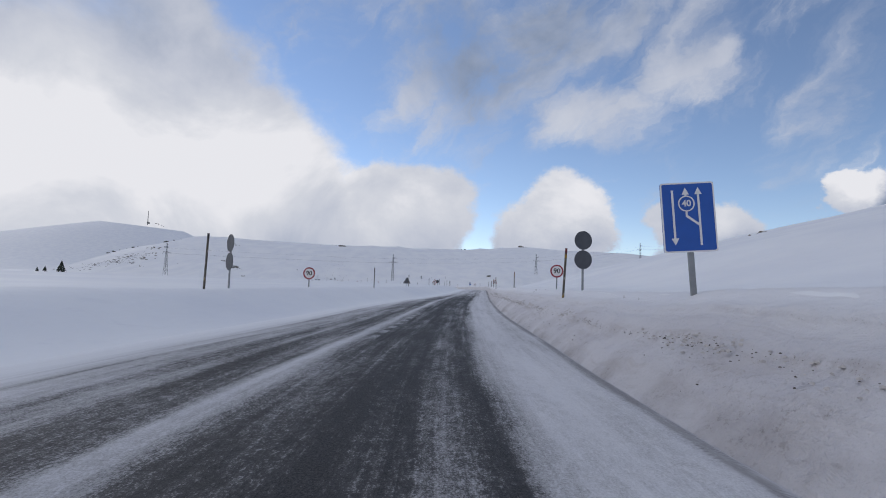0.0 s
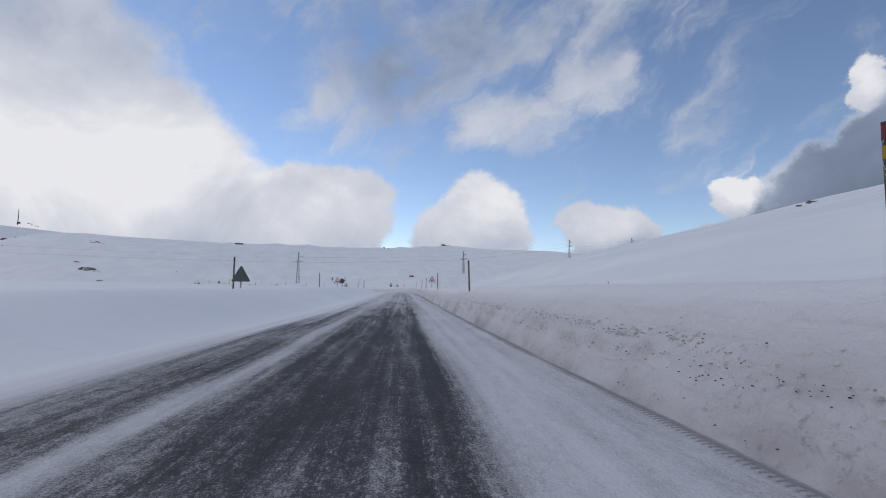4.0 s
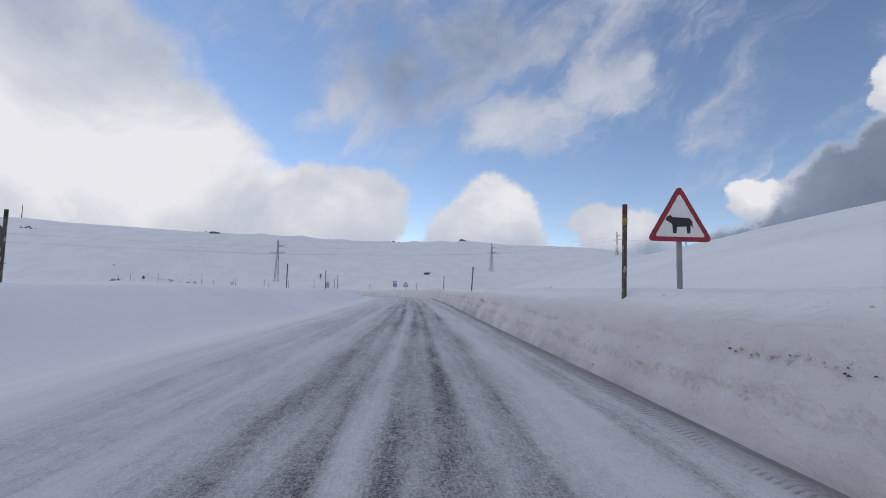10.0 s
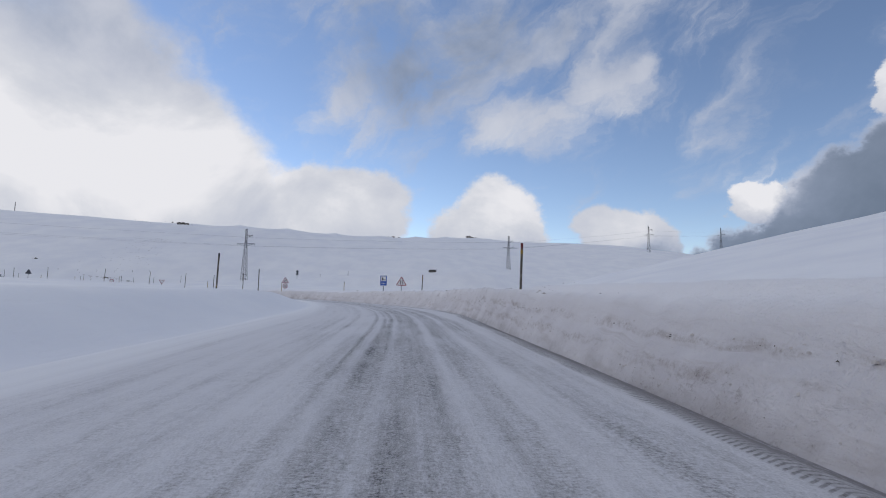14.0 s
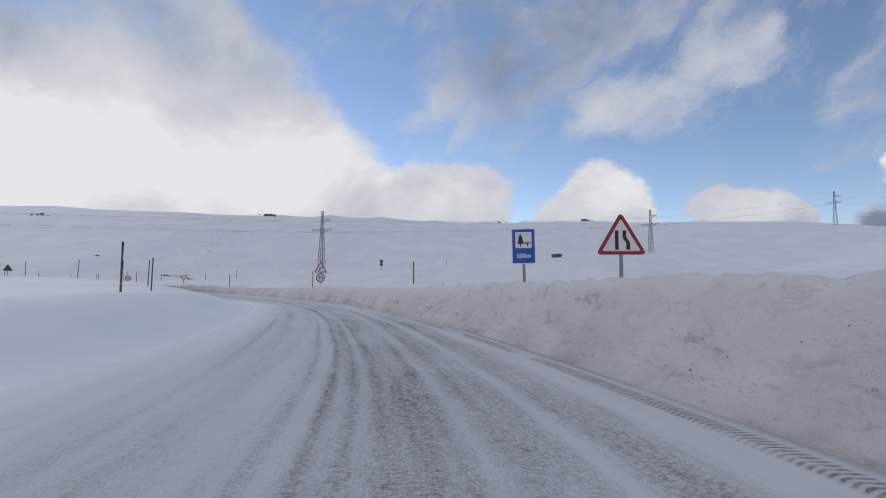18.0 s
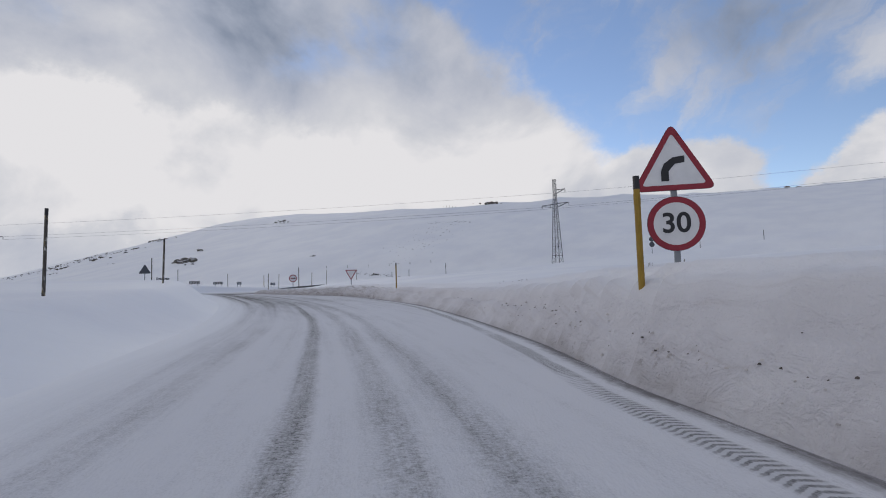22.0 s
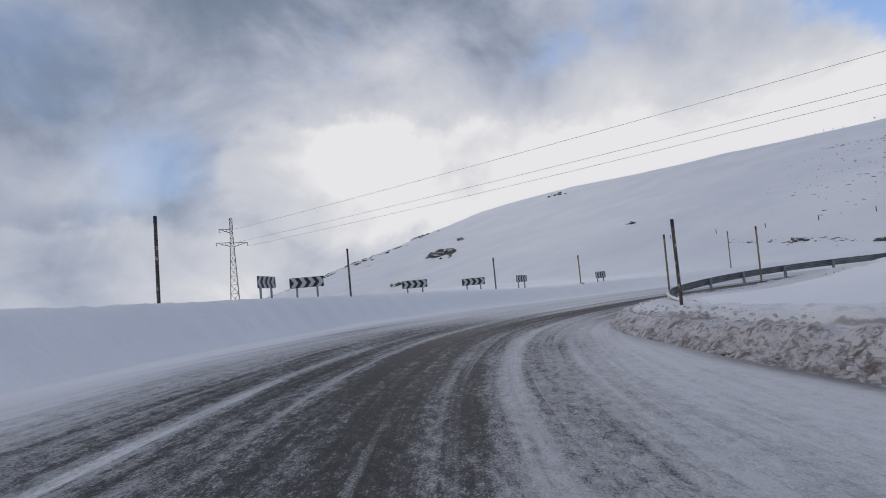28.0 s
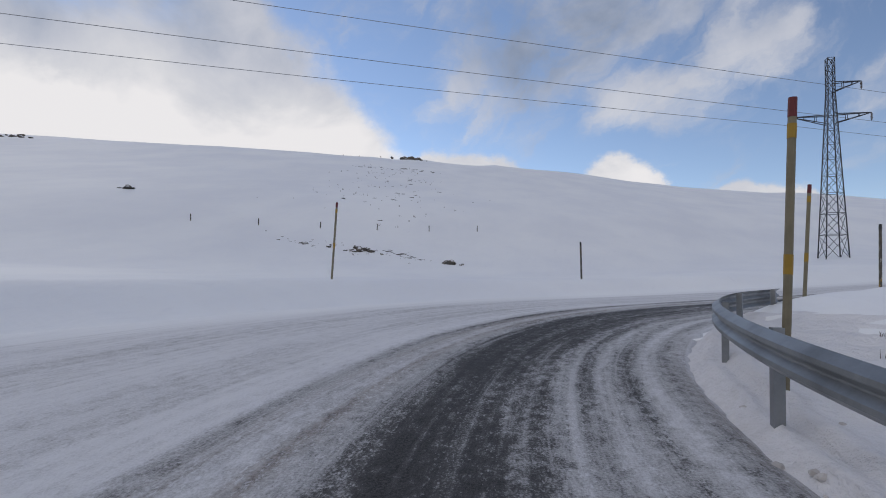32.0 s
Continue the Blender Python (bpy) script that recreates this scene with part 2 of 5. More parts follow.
# ---------------------------------------------------------------- materials
class Mat:
    """A node material with short ways to add nodes."""

    def __init__(self, name):
        self.m = bpy.data.materials.new(name)
        self.m.use_nodes = True
        self.n, self.l = self.m.node_tree.nodes, self.m.node_tree.links
        self.b = self.n["Principled BSDF"]

    def put(self, socket, v):
        if isinstance(v, (int, float, tuple)):
            socket.default_value = v
        else:
            self.l.new(v, socket)

    def math(self, op, a, b=0.0, clamp=False):
        k = self.n.new("ShaderNodeMath")
        k.operation, k.use_clamp = op, clamp
        self.put(k.inputs[0], a)
        self.put(k.inputs[1], b)
        return k.outputs[0]

    def obj(self, kind="Object"):
        return self.n.new("ShaderNodeTexCoord").outputs[kind]

    def pos(self):
        return self.n.new("ShaderNodeNewGeometry").outputs["Position"]

    def noise(self, vec, scale, detail=4.0, rough=0.55, stretch=(1, 1, 1), distort=0.0):
        mp = self.n.new("ShaderNodeMapping")
        mp.inputs["Scale"].default_value = stretch
        self.l.new(vec, mp.inputs[0])
        t = self.n.new("ShaderNodeTexNoise")
        t.inputs["Scale"].default_value, t.inputs["Detail"].default_value = scale, detail
        t.inputs["Roughness"].default_value, t.inputs["Distortion"].default_value = rough, distort
        self.l.new(mp.outputs[0], t.inputs["Vector"])
        return t.outputs[0]

    def ramp(self, v, stops, kind="LINEAR"):
        r = self.n.new("ShaderNodeValToRGB")
        r.color_ramp.interpolation = kind
        el = r.color_ramp.elements
        el[0].position, el[0].color = stops[0][0], rgba(stops[0][1])
        el[1].position, el[1].color = stops[-1][0], rgba(stops[-1][1])
        for p, c in stops[1:-1]:
            el.new(p).color = rgba(c)
        self.l.new(v, r.inputs[0])
        return r.outputs[0]

    def step(self, v, lo, hi):
        k = self.n.new("ShaderNodeMapRange")
        k.interpolation_type = "SMOOTHSTEP"
        self.put(k.inputs["From Min"], lo)
        self.put(k.inputs["From Max"], hi)
        self.l.new(v, k.inputs["Value"])
        return k.outputs[0]

    def mix(self, f, a, b, blend="MIX"):
        k = self.n.new("ShaderNodeMix")
        k.data_type, k.blend_type = "RGBA", blend
        self.put(k.inputs["Factor"], f)
        self.put(k.inputs["A"], rgba(a) if isinstance(a, tuple) else a)
        self.put(k.inputs["B"], rgba(b) if isinstance(b, tuple) else b)
        return k.outputs["Result"]

    def bump(self, h, strength, distance, under=None):
        k = self.n.new("ShaderNodeBump")
        k.inputs["Strength"].default_value, k.inputs["Distance"].default_value = strength, distance
        self.l.new(h, k.inputs["Height"])
        if under is not None:
            self.l.new(under, k.inputs["Normal"])
        self.l.new(k.outputs[0], self.b.inputs["Normal"])
        return k.outputs[0]

    def done(self, colour, rough=0.6, metal=0.0, spec=None):
        self.put(self.b.inputs["Base Color"], rgba(colour) if isinstance(colour, tuple) else colour)
        self.put(self.b.inputs["Roughness"], rough)
        self.put(self.b.inputs["Metallic"], metal)
        if spec is not None:
            self.b.inputs["Specular IOR Level"].default_value = spec
        return self.m


def rgba(c):
    return (*c[:3], 1.0) if isinstance(c, tuple) else (c, c, c, 1.0)


def worn(name, colour, dark=0.7, scale=3.0, rough=0.6, metal=0.0, bump=0.15, fine=40.0):
    """A surface with stains at one scale and grain at another."""
    k = Mat(name)
    p = k.obj()
    big, small = k.noise(p, scale, 5), k.noise(p, fine, 3)
    f = k.math("ADD", k.math("MULTIPLY", k.step(big, 0.35, 0.75), 0.7), k.math("MULTIPLY", small, 0.3))
    col = k.mix(f, colour, tuple(c * dark for c in colour))
    k.bump(small, bump, 0.01)
    return k.done(col, k.math("ADD", rough - 0.08, k.math("MULTIPLY", big, 0.16)), metal)


def snow_material():
    k = Mat("drifted_snow")
    p = k.pos()
    drift = k.noise(p, 0.12, 6, 0.6, (1, 0.55, 1))
    ripple = k.noise(p, 1.3, 5, 0.6, (1.6, 0.6, 1), 0.6)
    grain = k.noise(p, 22, 3, 0.6)
    col = k.mix(k.step(drift, 0.3, 0.7), (0.80, 0.81, 0.85), (0.88, 0.885, 0.90))
    col = k.mix(k.math("MULTIPLY", k.step(ripple, 0.55, 0.8), 0.25), col, (0.72, 0.72, 0.77))
    h = k.math("ADD", k.math("MULTIPLY", ripple, 0.8), k.math("MULTIPLY", grain, 0.12))
    k.bump(drift, 0.35, 0.8, None)
    k.bump(h, 0.28, 0.14)
    return k.done(col, 0.62, 0.0, 0.25)


def dirty_snow_material():
    k = Mat("ploughed_dirty_snow")
    p = k.pos()
    big = k.noise(p, 0.45, 5, 0.6)
    clod = k.noise(p, 8.0, 6, 0.68, (1, 1, 1.3), 0.3)
    grit = k.noise(p, 34, 3, 0.7)
    uv = k.n.new("ShaderNodeUVMap")
    uv.uv_map = "along"
    sep = k.n.new("ShaderNodeSeparateXYZ")
    k.l.new(uv.outputs[0], sep.inputs[0])
    layers = k.noise(uv.outputs[0], 1.0, 5, 0.62, (5.0, 0.35, 1), 0.5)
    o, st = sep.outputs[0], sep.outputs[1]
    heap = k.math("MULTIPLY", k.step(st, 308.0, 326.0), k.math("SUBTRACT", 1.0, k.math("MULTIPLY", k.step(st, 360.0, 369.0), 0.35)))
    calm = k.math("SUBTRACT", 1.0, heap)
    # pinkish salted snow on the face, clean snow behind the crest
    col = k.mix(k.step(big, 0.3, 0.7), (0.675, 0.665, 0.695), (0.56, 0.545, 0.575))
    col = k.mix(k.step(k.math("ADD", o, k.math("MULTIPLY", k.math("SUBTRACT", big, 0.5), 1.2)), 0.8, 2.3), col, (0.82, 0.82, 0.85))
    col = k.mix(k.math("MULTIPLY", k.math("MULTIPLY", k.step(layers, 0.52, 0.68), k.step(o, 1.9, 0.9)), 0.36), col, (0.46, 0.425, 0.425))
    soil = k.noise(p, 1.7, 6, 0.66, (1, 1, 1.4), 0.6)
    col = k.mix(k.math("MULTIPLY", heap, k.math("MULTIPLY", k.step(soil, 0.5, 0.66), k.math("ADD", 0.35, k.math("MULTIPLY", k.step(o, 1.5, 0.7), 0.6)))), col, (0.42, 0.395, 0.40))
    col = k.mix(k.math("MULTIPLY", heap, k.math("MULTIPLY", k.step(soil, 0.55, 0.66), k.step(o, 1.3, 0.5))), col, (0.15, 0.125, 0.115))
    torn = k.math("MULTIPLY", k.math("MULTIPLY", k.step(st, 200.0, 215.0), k.step(st, 270.0, 250.0)), k.math("MULTIPLY", k.step(soil, 0.53, 0.66), k.step(o, 1.9, 1.3)))
    col = k.mix(k.math("MULTIPLY", torn, k.math("ADD", 0.2, k.math("MULTIPLY", k.step(layers, 0.45, 0.65), 0.5))), col, (0.36, 0.335, 0.34))
    ridge = k.math("MULTIPLY", k.step(k.math("ABSOLUTE", k.math("SUBTRACT", k.math("ADD", o, k.math("MULTIPLY", k.math("SUBTRACT", soil, 0.5), 0.5)), 1.62)), 0.16, 0.04), k.step(big, 0.36, 0.5))
    col = k.mix(k.math("MULTIPLY", heap, k.math("MULTIPLY", ridge, 0.7)), col, (0.22, 0.195, 0.185))
    # dirt in clods on the heaps; dirt and painted shade under the lips and at the foot
    early = k.step(st, 80.0, 45.0)
    low = k.math("ADD", 0.56, k.math("MULTIPLY", early, 0.3))
    # dark underlines: brown dirt plus the lips' shadows, painted as colour
    lip = k.math("MAXIMUM", k.math("MULTIPLY", k.step(k.math("ABSOLUTE", k.math("SUBTRACT", o, 1.06)), 0.07, 0.01), k.step(st, 125.0, 155.0)), k.step(k.math("ABSOLUTE", k.math("SUBTRACT", o, low)), 0.1, 0.01))
    lip = k.math("MAXIMUM", lip, k.math("MULTIPLY", k.step(k.math("ABSOLUTE", k.math("SUBTRACT", o, 1.5)), 0.05, 0.01), k.math("MULTIPLY", early, 0.7)))
    lip = k.math("MULTIPLY", k.math("MULTIPLY", lip, calm), k.step(k.math("ADD", k.math("MULTIPLY", big, 0.5), k.math("MULTIPLY", clod, 0.6)), 0.46, 0.64))
    lip = k.math("MULTIPLY", lip, k.math("MULTIPLY", k.step(st, 240.0, 205.0), k.step(layers, 0.36, 0.56)))
    # foot: soft shadow band painted into the colour, broken by patches of dirt
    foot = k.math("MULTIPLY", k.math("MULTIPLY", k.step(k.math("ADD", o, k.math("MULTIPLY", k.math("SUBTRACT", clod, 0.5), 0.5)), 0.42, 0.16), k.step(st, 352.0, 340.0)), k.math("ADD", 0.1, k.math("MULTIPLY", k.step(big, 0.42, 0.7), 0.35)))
    lumps = k.math("MULTIPLY", k.step(k.math("ADD", clod, k.math("MULTIPLY", heap, 0.05)), 0.52, 0.68), k.step(k.math("ADD", big, k.math("MULTIPLY", heap, 0.16)), 0.44, 0.62))
    where = k.math("MAXIMUM", k.math("MULTIPLY", k.step(o, 0.95, 0.3), 0.55), k.math("MULTIPLY", heap, k.step(o, 1.9, 0.7)))
    lumps = k.math("MULTIPLY", lumps, where)
    edge = k.math("MULTIPLY", k.math("MULTIPLY", heap, k.step(o, 0.65, 0.2)), k.step(clod, 0.4, 0.58))
    lumps = k.math("MAXIMUM", lumps, k.math("MULTIPLY", edge, 0.9))
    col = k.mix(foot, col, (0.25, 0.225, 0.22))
    col = k.mix(k.math("MULTIPLY", lip, k.math("ADD", 0.26, k.math("MULTIPLY", k.step(st, 120.0, 160.0), 0.3))), col, (0.34, 0.30, 0.29))
    col = k.mix(k.math("MULTIPLY", lumps, 0.85), col, (0.20, 0.172, 0.162))
    col = k.mix(k.math("MULTIPLY", k.step(grit, 0.58, 0.7), k.math("MINIMUM", k.math("ADD", lumps, k.math("MULTIPLY", lip, 0.6)), 0.9)), col, (0.09, 0.075, 0.065))
    col = k.mix(k.math("MULTIPLY", k.step(st, 367.0, 375.0), 0.8), col, (0.76, 0.75, 0.775))
    crust = k.noise(p, 2.4, 6, 0.62, (1, 1, 1.6), 0.5)
    under = k.bump(crust, 0.55, 0.22)
    k.bump(k.math("ADD", k.math("MULTIPLY", clod, 0.7), k.math("MULTIPLY", grit, 0.25)), 0.7, 0.07, under)
    return k.done(col, 0.75, 0.0, 0.15)


def road_material():
    """Asphalt under blown snow. The map holds metres across (0 on the driven line) and along."""
    k = Mat("snowy_asphalt")
    uv = k.n.new("ShaderNodeUVMap")
    uv.uv_map = "along"
    sep = k.n.new("ShaderNodeSeparateXYZ")
    k.l.new(uv.outputs[0], sep.inputs[0])
    u, v = sep.outputs[0], sep.outputs[1]
    wander = k.noise(uv.outputs[0], 1.0, 3, 0.5, (0.02, 0.035, 1))
    uw = k.math("ADD", u, k.math("MULTIPLY", k.math("SUBTRACT", wander, 0.5), 0.9))
    # bare wheel tracks across the width, from 9.5 m left to 3 m right, in five stretches of the road
    across = k.math("DIVIDE", k.math("ADD", uw, 9.5), 12.5, True)

    def tracks(*stops):
        return k.ramp(across, [((d + 9.5) / 12.5, a) for d, a in stops])

    track = tracks((-9.5, 0.0), (-8.0, 0.28), (-6.9, 0.2), (-6.2, 0.5), (-5.5, 0.6), (-4.9, 0.5), (-4.4, 0.68), (-3.9, 0.62), (-3.45, 0.76), (-3.05, 0.74), (-2.78, 0.66), (-2.62, 0.36), (-2.42, 0.4), (-2.25, 0.66), (-1.85, 0.76), (-1.0, 0.86),
                   (-0.25, 0.82), (0.0, 0.72), (0.25, 0.8), (0.6, 0.82), (0.9, 0.52), (1.2, 0.3), (1.75, 0.22), (2.3, 0.34), (2.6, 0.3))
    second = tracks((-9.5, 0.0), (-6.0, 0.1), (-4.6, 0.28), (-4.0, 0.14), (-3.3, 0.3), (-2.7, 0.34), (-2.2, 0.2), (-1.6, 0.4), (-1.25, 0.56), (-0.9, 0.44), (-0.65, 0.6), (-0.4, 0.3),
                    (-0.1, 0.54), (0.15, 0.48), (0.4, 0.64), (0.75, 0.42), (1.15, 0.5), (1.5, 0.2), (2.0, 0.22), (2.35, 0.42), (2.7, 0.36))
    third = tracks((-9.5, 0.0), (-4.4, 0.05), (-3.4, 0.12), (-2.85, 0.12), (-2.7, 0.32), (-2.45, 0.12), (-2.1, 0.3), (-1.8, 0.12), (-1.25, 0.18), (-1.12, 0.46), (-1.0, 0.14), (-0.86, 0.2),
                   (-0.74, 0.5), (-0.62, 0.26), (-0.52, 0.4), (-0.42, 0.5), (-0.3, 0.24), (-0.15, 0.46), (0.1, 0.4), (0.5, 0.48), (0.72, 0.2), (0.95, 0.4), (1.4, 0.42), (1.62, 0.14), (1.8, 0.4), (2.2, 0.42), (2.6, 0.12))
    bend = tracks((-9.5, 0.0), (-5.0, 0.04), (-3.6, 0.12), (-3.1, 0.28), (-2.8, 0.1), (-2.2, 0.24), (-1.95, 0.08), (-1.3, 0.14), (-1.0, 0.12), (-0.86, 0.48), (-0.66, 0.56), (-0.52, 0.14),
                  (-0.2, 0.12), (0.05, 0.34), (0.35, 0.3), (0.5, 0.16), (0.9, 0.3), (1.25, 0.26), (1.5, 0.08), (2.7, 0.05))
    fourth = tracks((-9.5, 0.0), (-7.0, 0.12), (-5.6, 0.46), (-5.2, 0.28), (-4.3, 0.34), (-3.95, 0.5), (-3.7, 0.78), (-3.3, 0.76), (-3.0, 0.5), (-2.4, 0.7), (-1.9, 0.74), (-1.5, 0.58), (-1.2, 0.7),
                    (-0.8, 0.48), (-0.5, 0.6), (0.1, 0.4), (0.5, 0.44), (0.8, 0.68), (1.1, 0.34), (1.8, 0.4), (2.4, 0.46), (3.0, 0.3))
    fifth = tracks((-9.5, 0.06), (-7.4, 0.2), (-6.0, 0.5), (-5.2, 0.42), (-4.2, 0.62), (-3.4, 0.7), (-2.5, 0.76), (-2.15, 0.7), (-1.98, 0.6), (-1.85, 0.7), (-1.65, 0.84), (-0.9, 0.86), (-0.2, 0.8), (0.45, 0.74),
                   (0.66, 0.5), (0.8, 0.42), (1.0, 0.62), (1.4, 0.62), (1.8, 0.52), (2.4, 0.42), (3.0, 0.2))
    sixth = tracks((-9.5, 0.06), (-7.0, 0.16), (-5.0, 0.3), (-4.3, 0.22), (-3.4, 0.34), (-2.6, 0.2), (-2.3, 0.16), (-2.12, 0.4), (-2.0, 0.74), (-1.85, 0.56), (-1.6, 0.42), (-1.2, 0.5), (-0.95, 0.78), (-0.5, 0.88),
                   (0.1, 0.84), (0.45, 0.76), (0.75, 0.56), (0.95, 0.7), (1.2, 0.5), (1.5, 0.66), (1.75, 0.44), (2.0, 0.58), (2.3, 0.44), (2.55, 0.14), (3.0, 0.12))
    track = k.mix(k.step(v, 62.0, 118.0), track, second)
    track = k.mix(k.step(v, 165.0, 215.0), track, third)
    track = k.mix(k.step(v, 246.0, 272.0), track, bend)
    track = k.mix(k.step(v, 294.0, 320.0), track, fourth)
    track = k.mix(k.step(v, 334.0, 350.0), track, fifth)
    track = k.mix(k.step(v, 358.0, 369.0), track, sixth)
    late = k.step(v, 300.0, 350.0)
    streak = k.noise(uv.outputs[0], 1.0, 6, 0.62, (2.6, 0.05, 1), 0.3)
    thin = k.noise(uv.outputs[0], 1.0, 4, 0.6, (13.0, 0.14, 1))
    patch = k.noise(uv.outputs[0], 1.0, 5, 0.6, (0.6, 0.16, 1))
    crumb = k.noise(uv.outputs[0], 1.0, 4, 0.75, (26.0, 11.0, 1), 0.3)
    grit = k.noise(uv.outputs[0], 1.0, 2, 0.7, (46.0, 38.0, 1))
    f = k.math("ADD", k.math("MULTIPLY", track, 0.92), k.math("MULTIPLY", k.math("SUBTRACT", streak, 0.5), 0.62))
    f = k.math("ADD", f, k.math("MULTIPLY", k.math("SUBTRACT", thin, 0.5), 0.42))
    f = k.math("ADD", f, k.math("MULTIPLY", k.math("SUBTRACT", patch, 0.5), 0.45))
    f = k.math("ADD", f, k.math("MULTIPLY", k.math("SUBTRACT", crumb, 0.5), k.math("ADD", 0.72, k.math("MULTIPLY", late, 0.45))))
    chunk = k.noise(uv.outputs[0], 1.0, 5, 0.7, (8.0, 4.5, 1), 0.5)
    f = k.math("ADD", f, k.math("MULTIPLY", k.math("SUBTRACT", chunk, 0.5), k.math("ADD", 0.42, k.math("MULTIPLY", late, 0.3))))
    broken = k.noise(uv.outputs[0], 1.0, 5, 0.65, (3.2, 0.4, 1), 0.4)
    f = k.math("ADD", f, k.math("MULTIPLY", k.math("SUBTRACT", broken, 0.5), 0.4))
    f = k.math("ADD", f, k.math("MULTIPLY", k.math("SUBTRACT", grit, 0.5), 0.55))
    # blocks pressed by tyre treads
    tread = k.step(k.noise(uv.outputs[0], 1.0, 1.5, 0.5, (15.0, 24.0, 1), 0.2), 0.36, 0.64)
    pressed = k.math("MULTIPLY", k.math("MULTIPLY", k.step(v, 95.0, 215.0), k.step(v, 335.0, 285.0)), k.math("MULTIPLY", k.step(track, 0.15, 0.4), k.step(patch, 0.36, 0.52)))
    f = k.math("ADD", f, k.math("MULTIPLY", k.math("SUBTRACT", tread, 0.5), k.math("MULTIPLY", pressed, 0.2)))
    frost = k.math("ADD", k.math("MULTIPLY", crumb, 0.65), k.math("MULTIPLY", thin, 0.35))
    f = k.math("SUBTRACT", f, k.math("MULTIPLY", k.step(frost, 0.46, 0.64), 0.32))
    comb = k.math("MULTIPLY", k.step(k.noise(uv.outputs[0], 1.0, 3, 0.55, (5.0, 0.06, 1), 0.2), 0.5, 0.66), late)
    f = k.math("SUBTRACT", f, k.math("MULTIPLY", comb, k.math("MULTIPLY", k.math("MULTIPLY", k.step(broken, 0.35, 0.65), k.step(chunk, 0.3, 0.6)), 0.22)))
    # distance from the foot of the bank and from the left-hand snow
    uve = k.n.new("ShaderNodeUVMap")
    uve.uv_map = "edge"
    sepe = k.n.new("ShaderNodeSeparateXYZ")
    k.l.new(uve.outputs[0], sepe.inputs[0])
    gap = k.math("ADD", sepe.outputs[0], k.math("MULTIPLY", k.math("SUBTRACT", streak, 0.5), 0.3))
    margin = k.step(k.math("ADD", sepe.outputs[1], k.math("MULTIPLY", k.math("SUBTRACT", streak, 0.5), 1.6)), 0.2, 2.2)
    bareness = k.math("MULTIPLY", k.step(f, -0.06, 0.98), margin)
    # a chained tyre's print along the verge
    way = k.math("DIVIDE", v, 400.0, True)
    place = k.ramp(way, [(x / 400, a) for x, a in ((0, 0.32), (70, 0.36), (108, 0.52), (185, 0.52), (255, 0.72), (300, 0.9), (320, 0.9))])
    beside = k.math("ABSOLUTE", k.math("SUBTRACT", gap, place))
    herring = k.math("SINE", k.math("ADD", k.math("ADD", k.math("MULTIPLY", v, 70.0), k.math("MULTIPLY", k.math("ABSOLUTE", k.math("SUBTRACT", gap, place)), 34.0)), k.math("MULTIPLY", chunk, 3.0)))
    lane = k.math("MULTIPLY", k.step(k.math("ADD", beside, k.math("MULTIPLY", k.math("SUBTRACT", crumb, 0.5), 0.1)), 0.19, 0.1), k.step(k.math("ADD", patch, k.math("MULTIPLY", broken, 0.4)), 0.54, 0.7))
    lane = k.math("MULTIPLY", lane, k.step(v, 335.0, 312.0))
    chain = k.math("MULTIPLY", k.math("ADD", 0.24, k.math("MULTIPLY", k.step(herring, -0.5, 0.7), 0.5)), k.math("MULTIPLY", lane, k.math("ADD", 0.3, crumb)))
    bareness = k.math("MAXIMUM", bareness, chain)
    # the wet seam at the foot of the bank: a rut, a broad smear, then a narrow line
    strong = k.ramp(way, [(x / 400, a) for x, a in ((0, 0.5), (60, 0.6), (90, 0.55), (130, 0.66), (175, 0.66), (205, 0.66), (225, 0.3), (238, 0.3), (256, 0.6), (275, 0.76), (296, 0.76), (325, 0.85), (348, 0.7), (358, 0.0))])
    wide = k.ramp(way, [(x / 400, a) for x, a in ((0, 0.22), (85, 0.24), (125, 0.48), (175, 0.55), (205, 0.5), (225, 0.25), (260, 0.26), (292, 0.3), (320, 0.55), (350, 0.5))])
    seam = k.math("MULTIPLY", k.step(k.math("ADD", k.math("ABSOLUTE", k.math("SUBTRACT", gap, 0.3)), k.math("MULTIPLY", k.math("SUBTRACT", chunk, 0.5), 0.24)), wide, 0.0), k.step(k.math("ADD", k.math("MULTIPLY", broken, 0.6), k.math("MULTIPLY", crumb, 0.4)), 0.24, 0.54))
    bareness = k.math("MAXIMUM", bareness, k.math("MULTIPLY", seam, strong))
    stone = k.mix(k.step(grit, 0.35, 0.7), (0.014, 0.014, 0.017), (0.068, 0.067, 0.069))
    brown = k.step(v, 300.0, 345.0)
    stone = k.mix(k.math("MULTIPLY", brown, 0.06), stone, (0.10, 0.08, 0.068))
    col = k.ramp(bareness, [(0.0, (0.69, 0.69, 0.72)), (0.25, (0.54, 0.54, 0.565)), (0.5, (0.36, 0.358, 0.37)), (0.75, (0.15, 0.149, 0.153)), (1.0, (0.05, 0.05, 0.053))])
    col = k.mix(k.step(bareness, 0.55, 0.95), col, stone)
    line = k.math("MULTIPLY", k.step(k.math("ABSOLUTE", k.math("ADD", u, 3.0)), 0.1, 0.06), k.math("MULTIPLY", k.step(v, 300.0, 318.0), k.step(v, 356.0, 346.0)))
    col = k.mix(k.math("MULTIPLY", line, k.math("MULTIPLY", k.step(crumb, 0.32, 0.56), k.step(broken, 0.3, 0.55))), col, (0.72, 0.72, 0.74))
